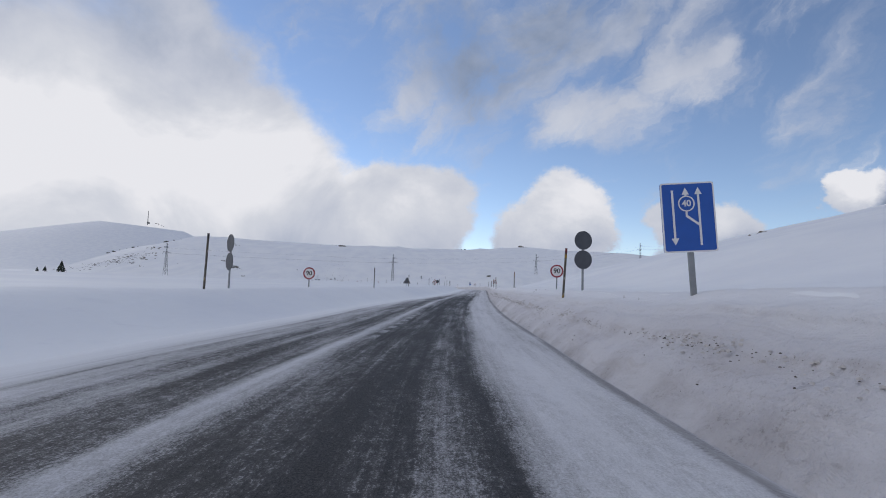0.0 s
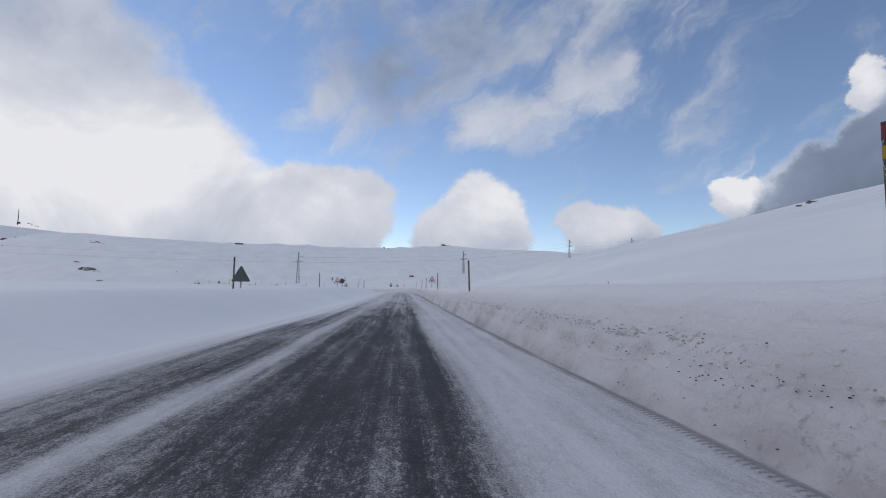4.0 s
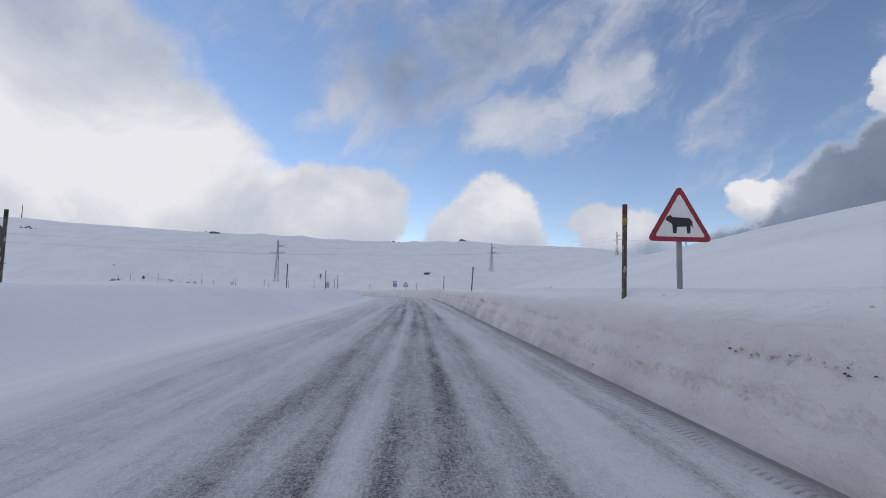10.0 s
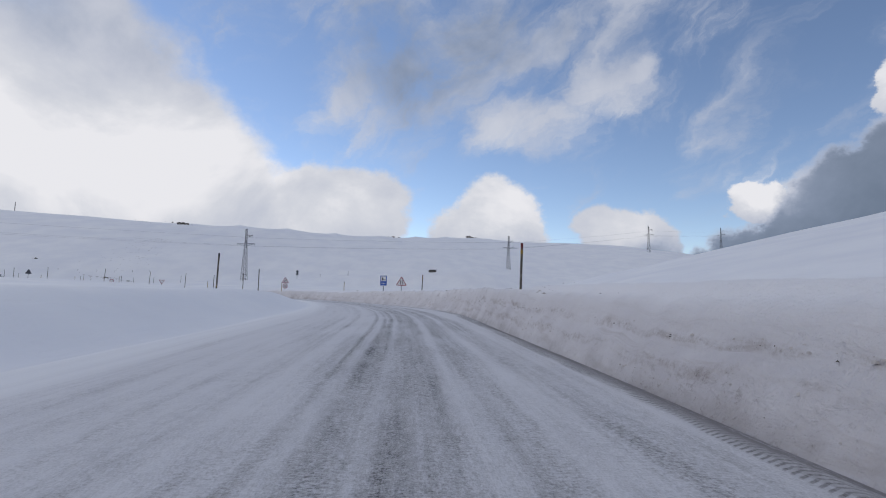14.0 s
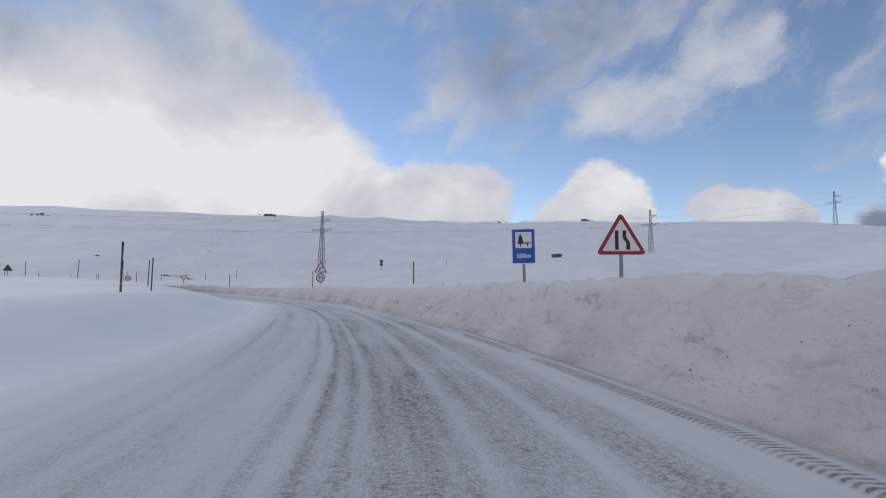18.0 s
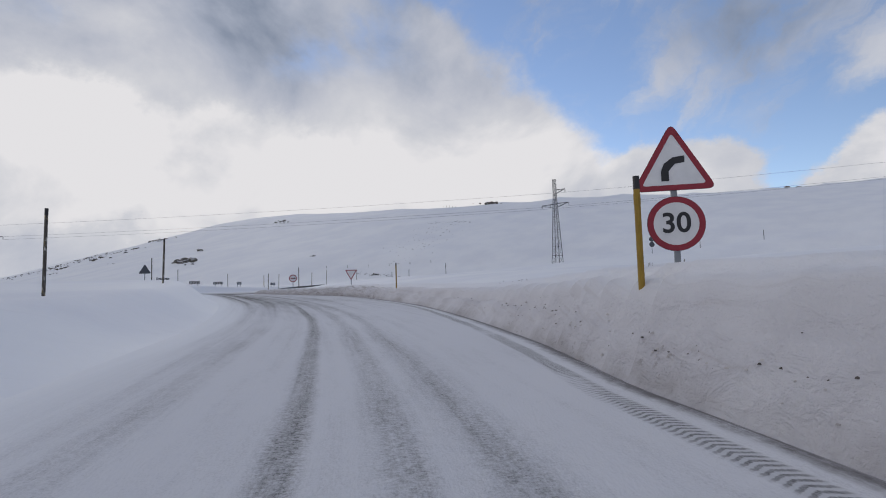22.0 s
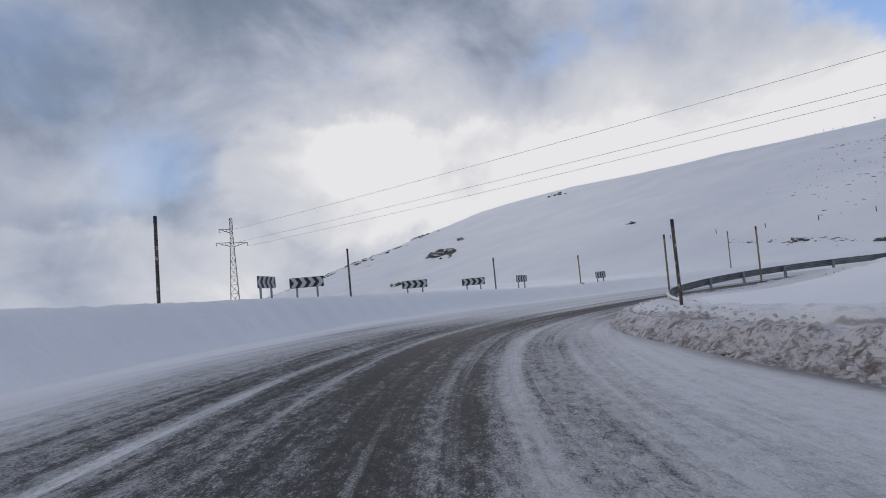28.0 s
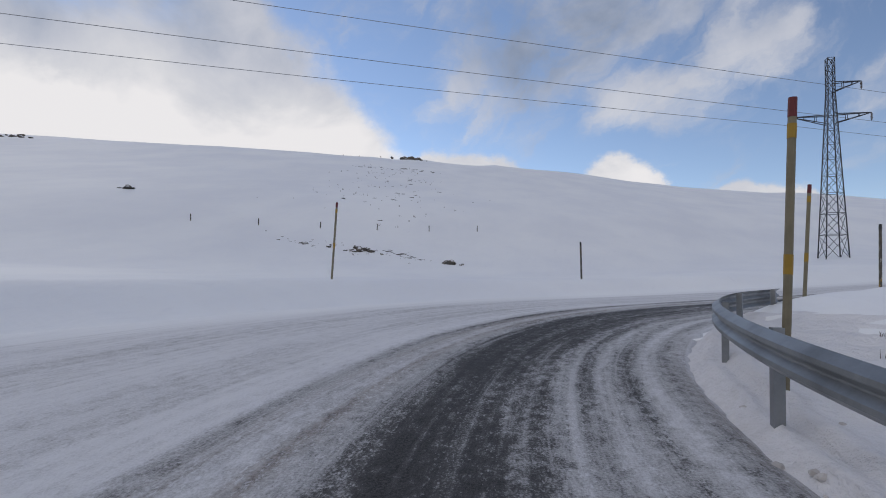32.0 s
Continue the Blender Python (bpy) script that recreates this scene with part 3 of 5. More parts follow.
    dash = k.math("MULTIPLY", k.step(k.math("ABSOLUTE", k.math("ADD", u, 1.98)), 0.15, 0.09), k.step(k.math("ABSOLUTE", k.math("SUBTRACT", k.math("FRACT", k.math("MULTIPLY", v, 0.5)), 0.5)), 0.27, 0.23))
    dash = k.math("MULTIPLY", dash, k.math("MULTIPLY", k.step(v, 12.0, 16.0), k.step(v, 32.0, 24.0)))
    col = k.mix(k.math("MULTIPLY", dash, k.math("MULTIPLY", k.step(crumb, 0.36, 0.56), 0.75)), col, (0.52, 0.52, 0.54))
    col = k.mix(k.math("SUBTRACT", 1.0, margin), col, (0.84, 0.845, 0.865))
    col = k.mix(k.math("MULTIPLY", seam, k.math("MULTIPLY", strong, 0.7)), col, (0.26, 0.235, 0.24))
    churn = k.math("MULTIPLY", k.math("MULTIPLY", k.step(v, 350.0, 362.0), k.math("MAXIMUM", k.step(u, 1.8, 2.5), k.math("MULTIPLY", k.step(k.math("ABSOLUTE", k.math("ADD", u, 1.55)), 0.5, 0.2), 0.8))), k.math("MULTIPLY", k.step(streak, 0.42, 0.62), k.step(crumb, 0.35, 0.6)))
    col = k.mix(k.math("MULTIPLY", churn, 0.6), col, (0.30, 0.25, 0.22))
    k.bump(k.math("ADD", k.math("MULTIPLY", bareness, -0.7), k.math("MULTIPLY", crumb, 0.55)), 0.6, 0.035)
    return k.done(col, k.math("SUBTRACT", 0.82, k.math("MULTIPLY", bareness, 0.12)), 0.0, 0.2)


SNOW, DIRTY, ASPHALT = snow_material(), dirty_snow_material(), road_material()
CLOD = worn("dirty_ice_lumps", (0.62, 0.59, 0.585), 0.5, 3.0, 0.75, 0.0, 0.5, 18.0)
GALV = worn("galvanised_steel", (0.30, 0.315, 0.33), 0.55, 2.0, 0.45, 0.75, 0.1)
SIGN_BACK = worn("dull_sign_back", (0.075, 0.082, 0.098), 0.75, 3.0, 0.55, 0.15, 0.08)
WHITE = worn("white_sign_face", (0.72, 0.72, 0.73), 0.86, 4.0, 0.4, 0.0, 0.03)
RED = worn("red_sign_face", (0.28, 0.018, 0.035), 0.8, 4.0, 0.4, 0.0, 0.03)
PALE_GREY = worn("pale_grey_reflective_sheet", (0.52, 0.53, 0.55), 0.85, 4.0, 0.45, 0.0, 0.03)
BLUE = worn("blue_sign_face", (0.012, 0.085, 0.40), 0.85, 3.0, 0.38, 0.0, 0.03)
BLACK = worn("black_paint", (0.018, 0.018, 0.022), 0.7, 4.0, 0.5, 0.0, 0.05)
YELLOW = worn("weathered_yellow_paint", (0.34, 0.21, 0.022), 0.62, 3.0, 0.65, 0.0, 0.2)
def peeling_pole():
    """Dark weathered timber with the last of its pale and yellow paint."""
    k = Mat("peeling_pole_paint")
    p = k.obj()
    patch, flake, grain = k.noise(p, 1.6, 4, 0.6, (1.5, 1.5, 1)), k.noise(p, 9.0, 5, 0.65, (1.4, 1.4, 0.8)), k.noise(p, 50.0, 3, 0.6, (1, 1, 0.12))
    col = k.mix(k.step(grain, 0.35, 0.7), (0.045, 0.04, 0.036), (0.12, 0.105, 0.085))
    left = k.step(k.math("ADD", flake, k.math("MULTIPLY", patch, 0.5)), 0.8, 0.86)
    col = k.mix(left, col, (0.42, 0.40, 0.36))
    col = k.mix(k.math("MULTIPLY", k.step(patch, 0.54, 0.62), k.step(flake, 0.45, 0.52)), col, (0.26, 0.17, 0.03))
    k.bump(k.math("ADD", k.math("MULTIPLY", flake, 0.5), grain), 0.4, 0.01)
    return k.done(col, 0.8)


WOOD = peeling_pole()
PALE = worn("pale_yellowed_wood", (0.21, 0.185, 0.125), 0.6, 4.0, 0.75, 0.0, 0.3)
POLE_RED = worn("dark_red_paint", (0.13, 0.014, 0.018), 0.6, 4.0, 0.6, 0.0, 0.15)
LATTICE = worn("dark_galvanised_lattice", (0.055, 0.058, 0.066), 0.7, 1.0, 0.6, 0.2, 0.05)
CERAMIC = worn("brown_grey_insulator", (0.14, 0.13, 0.13), 0.7, 5.0, 0.3, 0.0, 0.02)
CABLE = worn("aluminium_cable", (0.22, 0.23, 0.25), 0.8, 2.0, 0.5, 0.3, 0.02)
ROCK = worn("dark_lichened_rock", (0.13, 0.12, 0.115), 0.45, 1.2, 0.85, 0.0, 0.9, 8.0)
def snowy_rock():
    """Dark rock with snow lying on its level faces."""
    k = Mat("snow_dusted_rock")
    p = k.pos()
    big, small = k.noise(p, 0.9, 5), k.noise(p, 7.0, 5, 0.65)
    up = k.n.new("ShaderNodeSeparateXYZ")
    k.l.new(k.n.new("ShaderNodeNewGeometry").outputs["Normal"], up.inputs[0])
    lie = k.step(k.math("ADD", up.outputs[2], k.math("MULTIPLY", k.math("SUBTRACT", small, 0.5), 0.9)), 0.72, 0.88)
    col = k.mix(k.step(big, 0.35, 0.7), (0.10, 0.095, 0.092), (0.19, 0.16, 0.12))
    col = k.mix(k.step(small, 0.45, 0.65), col, (0.045, 0.043, 0.045))
    k.bump(small, 0.8, 0.15)
    return k.done(k.mix(lie, col, (0.82, 0.82, 0.85)), 0.85, 0.0, 0.2)


SNOWY_ROCK = snowy_rock()
SOIL = worn("dark_frozen_soil", (0.11, 0.096, 0.09), 0.5, 6.0, 0.9, 0.0, 0.4, 30.0)
TWIG = worn("dry_brown_scrub", (0.15, 0.105, 0.075), 0.5, 3.0, 0.9, 0.0, 0.3)
PINE = worn("dark_conifer_needles", (0.022, 0.032, 0.022), 0.5, 2.0, 0.85, 0.0, 0.5)


# ---------------------------------------------------------------- mesh helpers
def part(name, bm, material, parent=None, label=""):
    """Links a bmesh as one mesh object, under a thing or a part if one is given."""
    me = bpy.data.meshes.new(name)
    bm.to_mesh(me)
    bm.free()
    me.materials.append(material)
    ob = new(name, me)
    if parent is not None:
        ob.parent = parent
    if label:
        ob["label"] = label
    return ob


def thing(name, label, category, group=""):
    return tagged(new(name), label, category, group)


def box(bm, centre, size, turn=0.0):
    r = bmesh.ops.create_cube(bm, size=1.0)
    bmesh.ops.transform(bm, verts=r["verts"], matrix=Matrix.Translation(centre) @ Matrix.Rotation(turn, 4, "Z") @ Matrix.Diagonal((*size, 1)))
    return bm


def rod(bm, p0, p1, r0, r1=None, n=8):
    """A round or, with n=4, square bar from p0 to p1."""
    p0, p1 = Vector(p0), Vector(p1)
    r1 = r0 if r1 is None else r1
    r = bmesh.ops.create_cone(bm, cap_ends=True, segments=n, radius1=r0, radius2=r1, depth=(p1 - p0).length)
    turn = (p1 - p0).to_track_quat("Z", "Y").to_matrix().to_4x4()
    bmesh.ops.transform(bm, verts=r["verts"], matrix=Matrix.Translation((p0 + p1) / 2) @ turn)
    return bm


def tube(bm, pts, r, n=6):
    """One round bar through all the points."""
    rows = []
    for i, p in enumerate(pts):
        q = (pts[min(i + 1, len(pts) - 1)] - pts[max(i - 1, 0)]).to_track_quat("Z", "Y")
        rows.append([bm.verts.new(p + q @ Vector((r * math.cos(6.2832 * k / n), r * math.sin(6.2832 * k / n), 0))) for k in range(n)])
    for a, b in zip(rows, rows[1:]):
        for k in range(n):
            bm.faces.new((a[k], a[(k + 1) % n], b[(k + 1) % n], b[k]))
    bm.faces.new(rows[0][::-1])
    bm.faces.new(rows[-1])
    return bm


def slab(bm, pts, y0, y1):
    """A flat plate in the x-z plane: pts go round it, y0 is its front, y1 its back."""
    f = [bm.verts.new((x, y0, z)) for x, z in pts]
    b = [bm.verts.new((x, y1, z)) for x, z in pts]
    bm.faces.new(f)
    bm.faces.new(b[::-1])
    for i in range(len(pts)):
        j = (i + 1) % len(pts)
        bm.faces.new((f[j], f[i], b[i], b[j]))
    bmesh.ops.recalc_face_normals(bm, faces=bm.faces[:])
    return bm


def ring(bm, outer, inner, y0, y1):
    """A flat frame between two outlines of as many points."""
    n = len(outer)
    rows = [[bm.verts.new((x, y, z)) for x, z in o] for o, y in ((outer, y0), (inner, y0), (inner, y1), (outer, y1))]
    for i in range(n):
        j = (i + 1) % n
        for a, b in ((0, 1), (1, 2), (2, 3), (3, 0)):
            bm.faces.new((rows[a][i], rows[a][j], rows[b][j], rows[b][i]))
    bmesh.ops.recalc_face_normals(bm, faces=bm.faces[:])
    return bm


def circle(r, cx=0.0, cz=0.0, n=32):
    return [(cx + r * math.cos(2 * math.pi * i / n), cz + r * math.sin(2 * math.pi * i / n)) for i in range(n)]


def rounded(pts, r, n=4):
    """The outline with its corners rounded."""
    out = []
    for i, p in enumerate(pts):
        a, b, c = Vector(pts[i - 1]), Vector(p), Vector(pts[(i + 1) % len(pts)])
        u, w = (a - b).normalized(), (c - b).normalized()
        cut = min(r / math.tan(u.angle(w) / 2), 0.45 * (a - b).length, 0.45 * (c - b).length)
        s, e = b + u * cut, b + w * cut
        for k in range(n + 1):
            t = k / n
            out.append(tuple((1 - t) ** 2 * s + 2 * t * (1 - t) * b + t * t * e))
    return out


def writing(name, text, size, material, parent, x, z, y, label=""):
    cu = bpy.data.curves.new(name, "FONT")
    cu.body, cu.size, cu.align_x, cu.align_y, cu.extrude, cu.offset = text, size, "CENTER", "CENTER", 0.002, size * 0.018
    tmp = new(name, cu)
    me = bpy.data.meshes.new_from_object(tmp.evaluated_get(bpy.context.evaluated_depsgraph_get()))
    bpy.data.objects.remove(tmp)
    me.transform(Matrix.Translation((x, y, z)) @ Matrix.Rotation(radians(90), 4, "X"))
    me.materials.clear()
    me.materials.append(material)
    ob = new(name, me)
    ob.parent = parent
    if label:
        ob["label"] = label
    return ob


# ---------------------------------------------------------------- the road's line and the land round it
# the driven lane, from behind the start, round the long left bend and the hairpin, up to the higher road
LINE = [
    (31.5, -95, 0.2), (18, -60, 0.2), (6.3, -25, 0.18), (0.38, 0.39, 0.13), (-2.69, 25.23, 0.07), (-4.89, 51.02, 0.29), (-6.61, 77.65, 0.45),
    (-8.35, 105.52, 0.73), (-10.09, 133.06, 1.07), (-11.78, 158.58, 1.23), (-13.48, 183.48, 1.41), (-15.87, 208.4, 1.59), (-18.08, 220.23, 1.66),
    (-21.07, 231.08, 1.61), (-25.04, 241.48, 1.57), (-30.19, 251.92, 1.58), (-36.09, 261.78, 1.56), (-42.38, 270.16, 1.56), (-50.44, 277.41, 1.65),
    (-59.46, 284.33, 1.74), (-69.17, 290.37, 1.98), (-79.61, 294.83, 2.26), (-89.47, 298.65, 2.39), (-98.05, 302.3, 2.42), (-105.65, 305.91, 2.41),
    (-111.82, 310.42, 2.36), (-115.84, 315.95, 2.36), (-117.85, 321.9, 2.44), (-118.6, 326.8, 2.52), (-118.2, 332, 2.66), (-116.2, 337, 2.85),
    (-112.2, 341.2, 3.1), (-105, 345.4, 3.6), (-95, 350.8, 4.4), (-80, 361, 5.8), (-62, 375.5, 7.6), (-40, 387, 10), (-10, 402, 12.5)]


def smooth_line(pts, gap):
    """Points every so many metres on a smooth curve through pts."""
    p = np.array(pts, float)
    p = np.vstack([2 * p[0] - p[1], p, 2 * p[-1] - p[-2]])
    out = []
    for i in range(1, len(p) - 2):
        n = max(2, int(np.linalg.norm(p[i + 1] - p[i]) / gap))
        t = np.linspace(0, 1, n, endpoint=False)[:, None]
        a, b, c, d = p[i - 1], p[i], p[i + 1], p[i + 2]
        out.append(0.5 * (2 * b + (c - a) * t + (2 * a - 5 * b + 4 * c - d) * t**2 + (3 * b - a - 3 * c + d) * t**3))
    return np.vstack(out + [p[-2:-1]])


ROAD = smooth_line(LINE, 0.5)
STEP = np.r_[0, np.cumsum(np.linalg.norm(np.diff(ROAD[:, :2], axis=0), axis=1))]
ROAD_S = STEP - STEP[np.argmin(np.hypot(ROAD[:, 0], ROAD[:, 1]))]      # metres from the start
WAY = np.gradient(ROAD[:, :2], axis=0)
WAY /= np.linalg.norm(WAY, axis=1)[:, None]
RIGHT = np.stack([WAY[:, 1], -WAY[:, 0]], 1)


def ease(x, lo, hi):
    t = np.clip((np.asarray(x, float) - lo) / (hi - lo), 0, 1)
    return t * t * (3 - 2 * t)


def left_width(s):
    return np.interp(s, [0, 12, 27, 60, 84, 140, 180, 209, 222, 250, 268, 288, 310, 325, 336, 350, 357, 362, 368, 373, 380, 392], [5.9, 6.6, 7.0, 5.6, 5.2, 5.2, 5.6, 6.0, 5.4, 4.0, 3.6, 4.2, 4.6, 4.9, 5.5, 6.7, 7.4, 8.6, 9.4, 8.8, 7.4, 6.0])


def left_rise(s):
    """Metres in which the left-hand verge comes up to its level."""
    return np.interp(s, [0, 50, 140, 200, 235, 276, 300, 320, 336, 350, 360, 368, 378], [4.0, 4.6, 5.0, 4.4, 4.6, 4.4, 2.6, 2.2, 1.6, 1.6, 1.7, 2.8, 3.2])


def left_height(s):
    """The left-hand snow's level over the driven line."""
    return np.interp(s, [0, 30, 80, 140, 200, 235, 255, 276, 298, 310, 325, 342, 358, 364, 369, 375, 384, 392, 402], [1.15, 1.2, 1.32, 1.42, 1.3, 1.2, 1.18, 1.04, 1.35, 1.54, 1.68, 1.9, 1.9, 1.82, 1.56, 1.1, 0.95, 0.8, 0.8])


def right_width(s):
    return np.interp(s, [0, 16, 78, 140, 175, 203, 211, 217, 232, 250, 268, 283, 287, 294, 304, 312, 318, 324, 331, 338, 346, 352, 357, 362, 367, 372, 386], [2.5, 2.95, 2.98, 3.05, 3.4, 3.6, 3.8, 4.1, 3.9, 3.5, 3.2, 3.35, 3.95, 4.7, 5.8, 6.3, 6.9, 6.8, 5.7, 5.5, 4.9, 4.0, 3.1, 2.4, 2.0, 2.1, 2.4])


def right_height(s):
    """The right-hand bank's level over the driven line."""
    return np.interp(s, [0, 60, 140, 175, 200, 232, 243, 256, 268, 287, 300, 312, 330, 345, 355, 366, 376, 386], [1.5, 1.5, 1.44, 1.5, 1.64, 1.52, 1.5, 1.5, 1.52, 1.5, 1.12, 0.94, 0.64, 0.46, 0.5, 0.4, 0.14, 0.75])


def bank_width(s):
    """Metres from the foot of the right-hand bank to its crest."""
    return np.interp(s, [0, 24, 55, 82, 146, 175, 205, 230, 268, 283, 290, 296, 304, 312, 330, 360, 372, 384], [2.0, 2.2, 1.5, 0.95, 0.95, 1.1, 0.9, 1.5, 1.4, 0.78, 1.3, 1.9, 1.6, 0.95, 1.6, 0.9, 0.6, 1.2])


def cross_fall(s):
    """Slope of the carriageway across, up to the outer side of the bends."""
    return np.interp(s, [215, 232, 255, 266, 277, 288, 299, 310, 322, 332, 346, 354, 361, 366, 372, 400], [0, -0.01, -0.03, -0.038, -0.034, -0.016, -0.018, -0.05, -0.07, -0.078, -0.078, -0.06, -0.044, -0.032, -0.02, -0.02])


def near_road(x, y):
    """Signed metres across (right of the line is positive), metres along and height of the nearest point of the road."""
    x, y = np.ravel(x), np.ravel(y)
    d, s, z = np.empty(len(x)), np.empty(len(x)), np.empty(len(x))
    pts, idx = ROAD[::2], np.arange(len(ROAD))[::2]
    for k in range(0, len(x), 20000):
        dx, dy = x[k:k + 20000, None] - pts[None, :, 0], y[k:k + 20000, None] - pts[None, :, 1]
        i = idx[np.argmin(dx * dx + dy * dy, 1)]
        ex, ey = x[k:k + 20000] - ROAD[i, 0], y[k:k + 20000] - ROAD[i, 1]
        side = np.where(ex * RIGHT[i, 0] + ey * RIGHT[i, 1] >= 0, 1, -1)
        d[k:k + 20000], s[k:k + 20000], z[k:k + 20000] = side * np.hypot(ex, ey), ROAD_S[i], ROAD[i, 2]
    return d, s, z


def waves(x, y, size, seed):
    """Soft unevenness without a period, about -1 to 1."""
    rng = np.random.RandomState(seed)
    out = 0
    for k in range(7):
        a, f = rng.uniform(0, 6.28), (1.0 + 0.9 * rng.rand()) * 2 ** (k % 4) / size
        out = out + np.sin(f * (x * math.cos(a) + y * math.sin(a)) * 2.1 + rng.uniform(0, 6.28) + 1.3 * np.sin(f * 0.6 * (y * math.cos(a) - x * math.sin(a)))) / (1 + k % 4)
    return out / 3.2


def hills(x, y):
    """The far land: the long northern slope, the eastern hillside and the mast's summit, above the valley floor."""
    # northern slope: foot and crest along x
    kx = [-700, -345, -326, -292, -166, -61, 3, 140, 235, 420, 900]
    foot = np.interp(x, [-700, -345, -292, -222, -166, -94, -20, 60, 150, 900], [290, 300, 306, 311, 333, 371, 363, 396, 430, 640])
    crest_y = np.interp(x, kx, [320, 338, 376, 433, 470, 583, 699, 745, 760, 900, 1200])
    crest_z = np.interp(x, kx, [0, 2, 21, 41, 37.5, 46, 61, 58, 48, 60, 60])
    t = (y - foot) / np.maximum(crest_y - foot, 12)
    shape = np.where(t < 1, np.clip(t, 0, 1) ** np.interp(x, [-20, 20, 122, 235], [1.05, 1.1, 0.62, 0.6]), 1.0)
    shape = shape - 0.06 * np.exp(-((t - 1) / 0.14) ** 2)
    shape = np.where(t > 1, shape - 0.12 * np.clip(t - 1, 0, 3), shape)
    north = crest_z * np.maximum(shape, 0)
    # eastern hillside
    east_foot = np.interp(y, [-300, 0, 200, 330, 420], [18, 9, 0, 10, 60])
    u = (x - east_foot) / (222 - east_foot)
    east = np.interp(y, [-300, 100, 341, 425, 560, 680, 800], [60, 56, 51, 45, 37, 34, 30]) * np.where(u < 1, np.clip(u, 0, 1) ** 0.95, 1 - 0.15 * (u - 1))
    east = np.maximum(east, 0)
    r2 = np.where(x > -1480, ((x + 1480) / 330) ** 2, ((x + 1480) / 900) ** 2) + ((y - 1860) / 600) ** 2
    summit = 226 * np.exp(-r2)
    far = np.maximum(np.maximum(north, east), summit)
    return far * (1 + 0.02 * waves(x, y, 90, 3)) + 0.5 * waves(x, y, 45, 5) * ease(far, 2, 14)


def land(x, y):
    """Height of the snow at each point."""
    x, y = np.ravel(np.asarray(x, float)), np.ravel(np.asarray(y, float))
    valley = 1.5 + 0.0085 * np.clip(y, -200, 420)
    far = valley + hills(x, y) + 0.12 * waves(x, y, 16, 8)
    d, s, zr = near_road(x, y)
    right, left = d - right_width(s), -d - left_width(s)
    out = bank_width(s)
    p = np.clip((right - 0.05) / (1.5 * out), 0, 1)
    steep = ease(s, 196, 214) * (1 - ease(s, 246, 264))
    tilt = cross_fall(s)
    tilt = tilt * np.where(d > 0, 0.3, 1.0)
    rise = (right_height(s) - tilt * right_width(s)) * (1.06 * (1 - (1 - p) ** 1.8) * (1 - steep) + ease(right, 0.05, out) * steep)
    rise = rise + 0.9 * ease(right, 2.4, 10) * ease(s, 362, 374) * (1 - ease(s, 384, 396))
    rise = rise + 0.035 * np.clip(right - 2.0, 0, 30) * (1 - ease(s, 285, 310))
    rise_l = (left_height(s) + tilt * left_width(s)) * ease(left, 0.0, left_rise(s))
    zr = zr + tilt * np.clip(d, -left_width(s), right_width(s))
    near = zr - 0.07 + np.where(d > 0, rise, rise_l) + 0.05 * waves(x, y, 5, 2) * ease(np.maximum(right, left), 0.5, 3)
    w = np.where(d > 0, ease(d, 5, 26), ease(-d, 13, 48))
    return near * (1 - w) + far * w


def ground_at(x, y):
    return float(land([x], [y])[0])


def lines(lo, hi, fine_lo, fine_hi, gap):
    """Grid lines, close together in the middle and ever wider apart outside."""
    mid = list(np.arange(fine_lo, fine_hi, gap))
    a, step = [], gap
    v = fine_lo
    while v > lo:
        step *= 1.16
        v -= step
        a.append(max(v, lo))
    b, step = [], gap
    v = mid[-1]
    while v < hi:
        step *= 1.16
        v += step
        b.append(min(v, hi))
    return np.array(a[::-1] + mid + b)


def sheet_mesh(name, verts, rows, cols, material, **maps):
    me = bpy.data.meshes.new(name)
    i = np.arange(rows * cols).reshape(rows, cols)
    quads = np.stack([i[:-1, :-1], i[:-1, 1:], i[1:, 1:], i[1:, :-1]], -1).reshape(-1, 4)
    me.vertices.add(len(verts))
    me.vertices.foreach_set("co", np.asarray(verts, np.float32).ravel())
    me.loops.add(quads.size)
    me.loops.foreach_set("vertex_index", quads.ravel().astype(np.int32))
    me.polygons.add(len(quads))
    me.polygons.foreach_set("loop_start", np.arange(0, quads.size, 4, dtype=np.int32))
    me.polygons.foreach_set("use_smooth", np.ones(len(quads), bool))
    for key, uv in maps.items():
        layer = me.uv_layers.new(name=key)
        layer.data.foreach_set("uv", np.asarray(uv, np.float32)[quads.ravel()].ravel())
    me.update(calc_edges=True)
    me.materials.append(material)
    return new(name, me)


gx, gy = lines(-4600, 4600, -140, 24, 0.45), lines(-3000, 4900, -14, 350, 0.5)
GX, GY = np.meshgrid(gx, gy)
gd, gs, _ = near_road(GX, GY)
gr = gd - right_width(gs)
GZ = land(GX, GY) - 0.4 * ease(gr, -1.0, -0.2) * (1 - ease(gr, 1.9, 2.5)) * ((gs > -29) & (gs < 383))
ground = sheet_mesh("ground", np.stack([GX.ravel(), GY.ravel(), GZ], 1), len(gy), len(gx), SNOW)
tagged(ground, "wide open land under smooth wind-drifted snow", "snow ground", kind="structure")

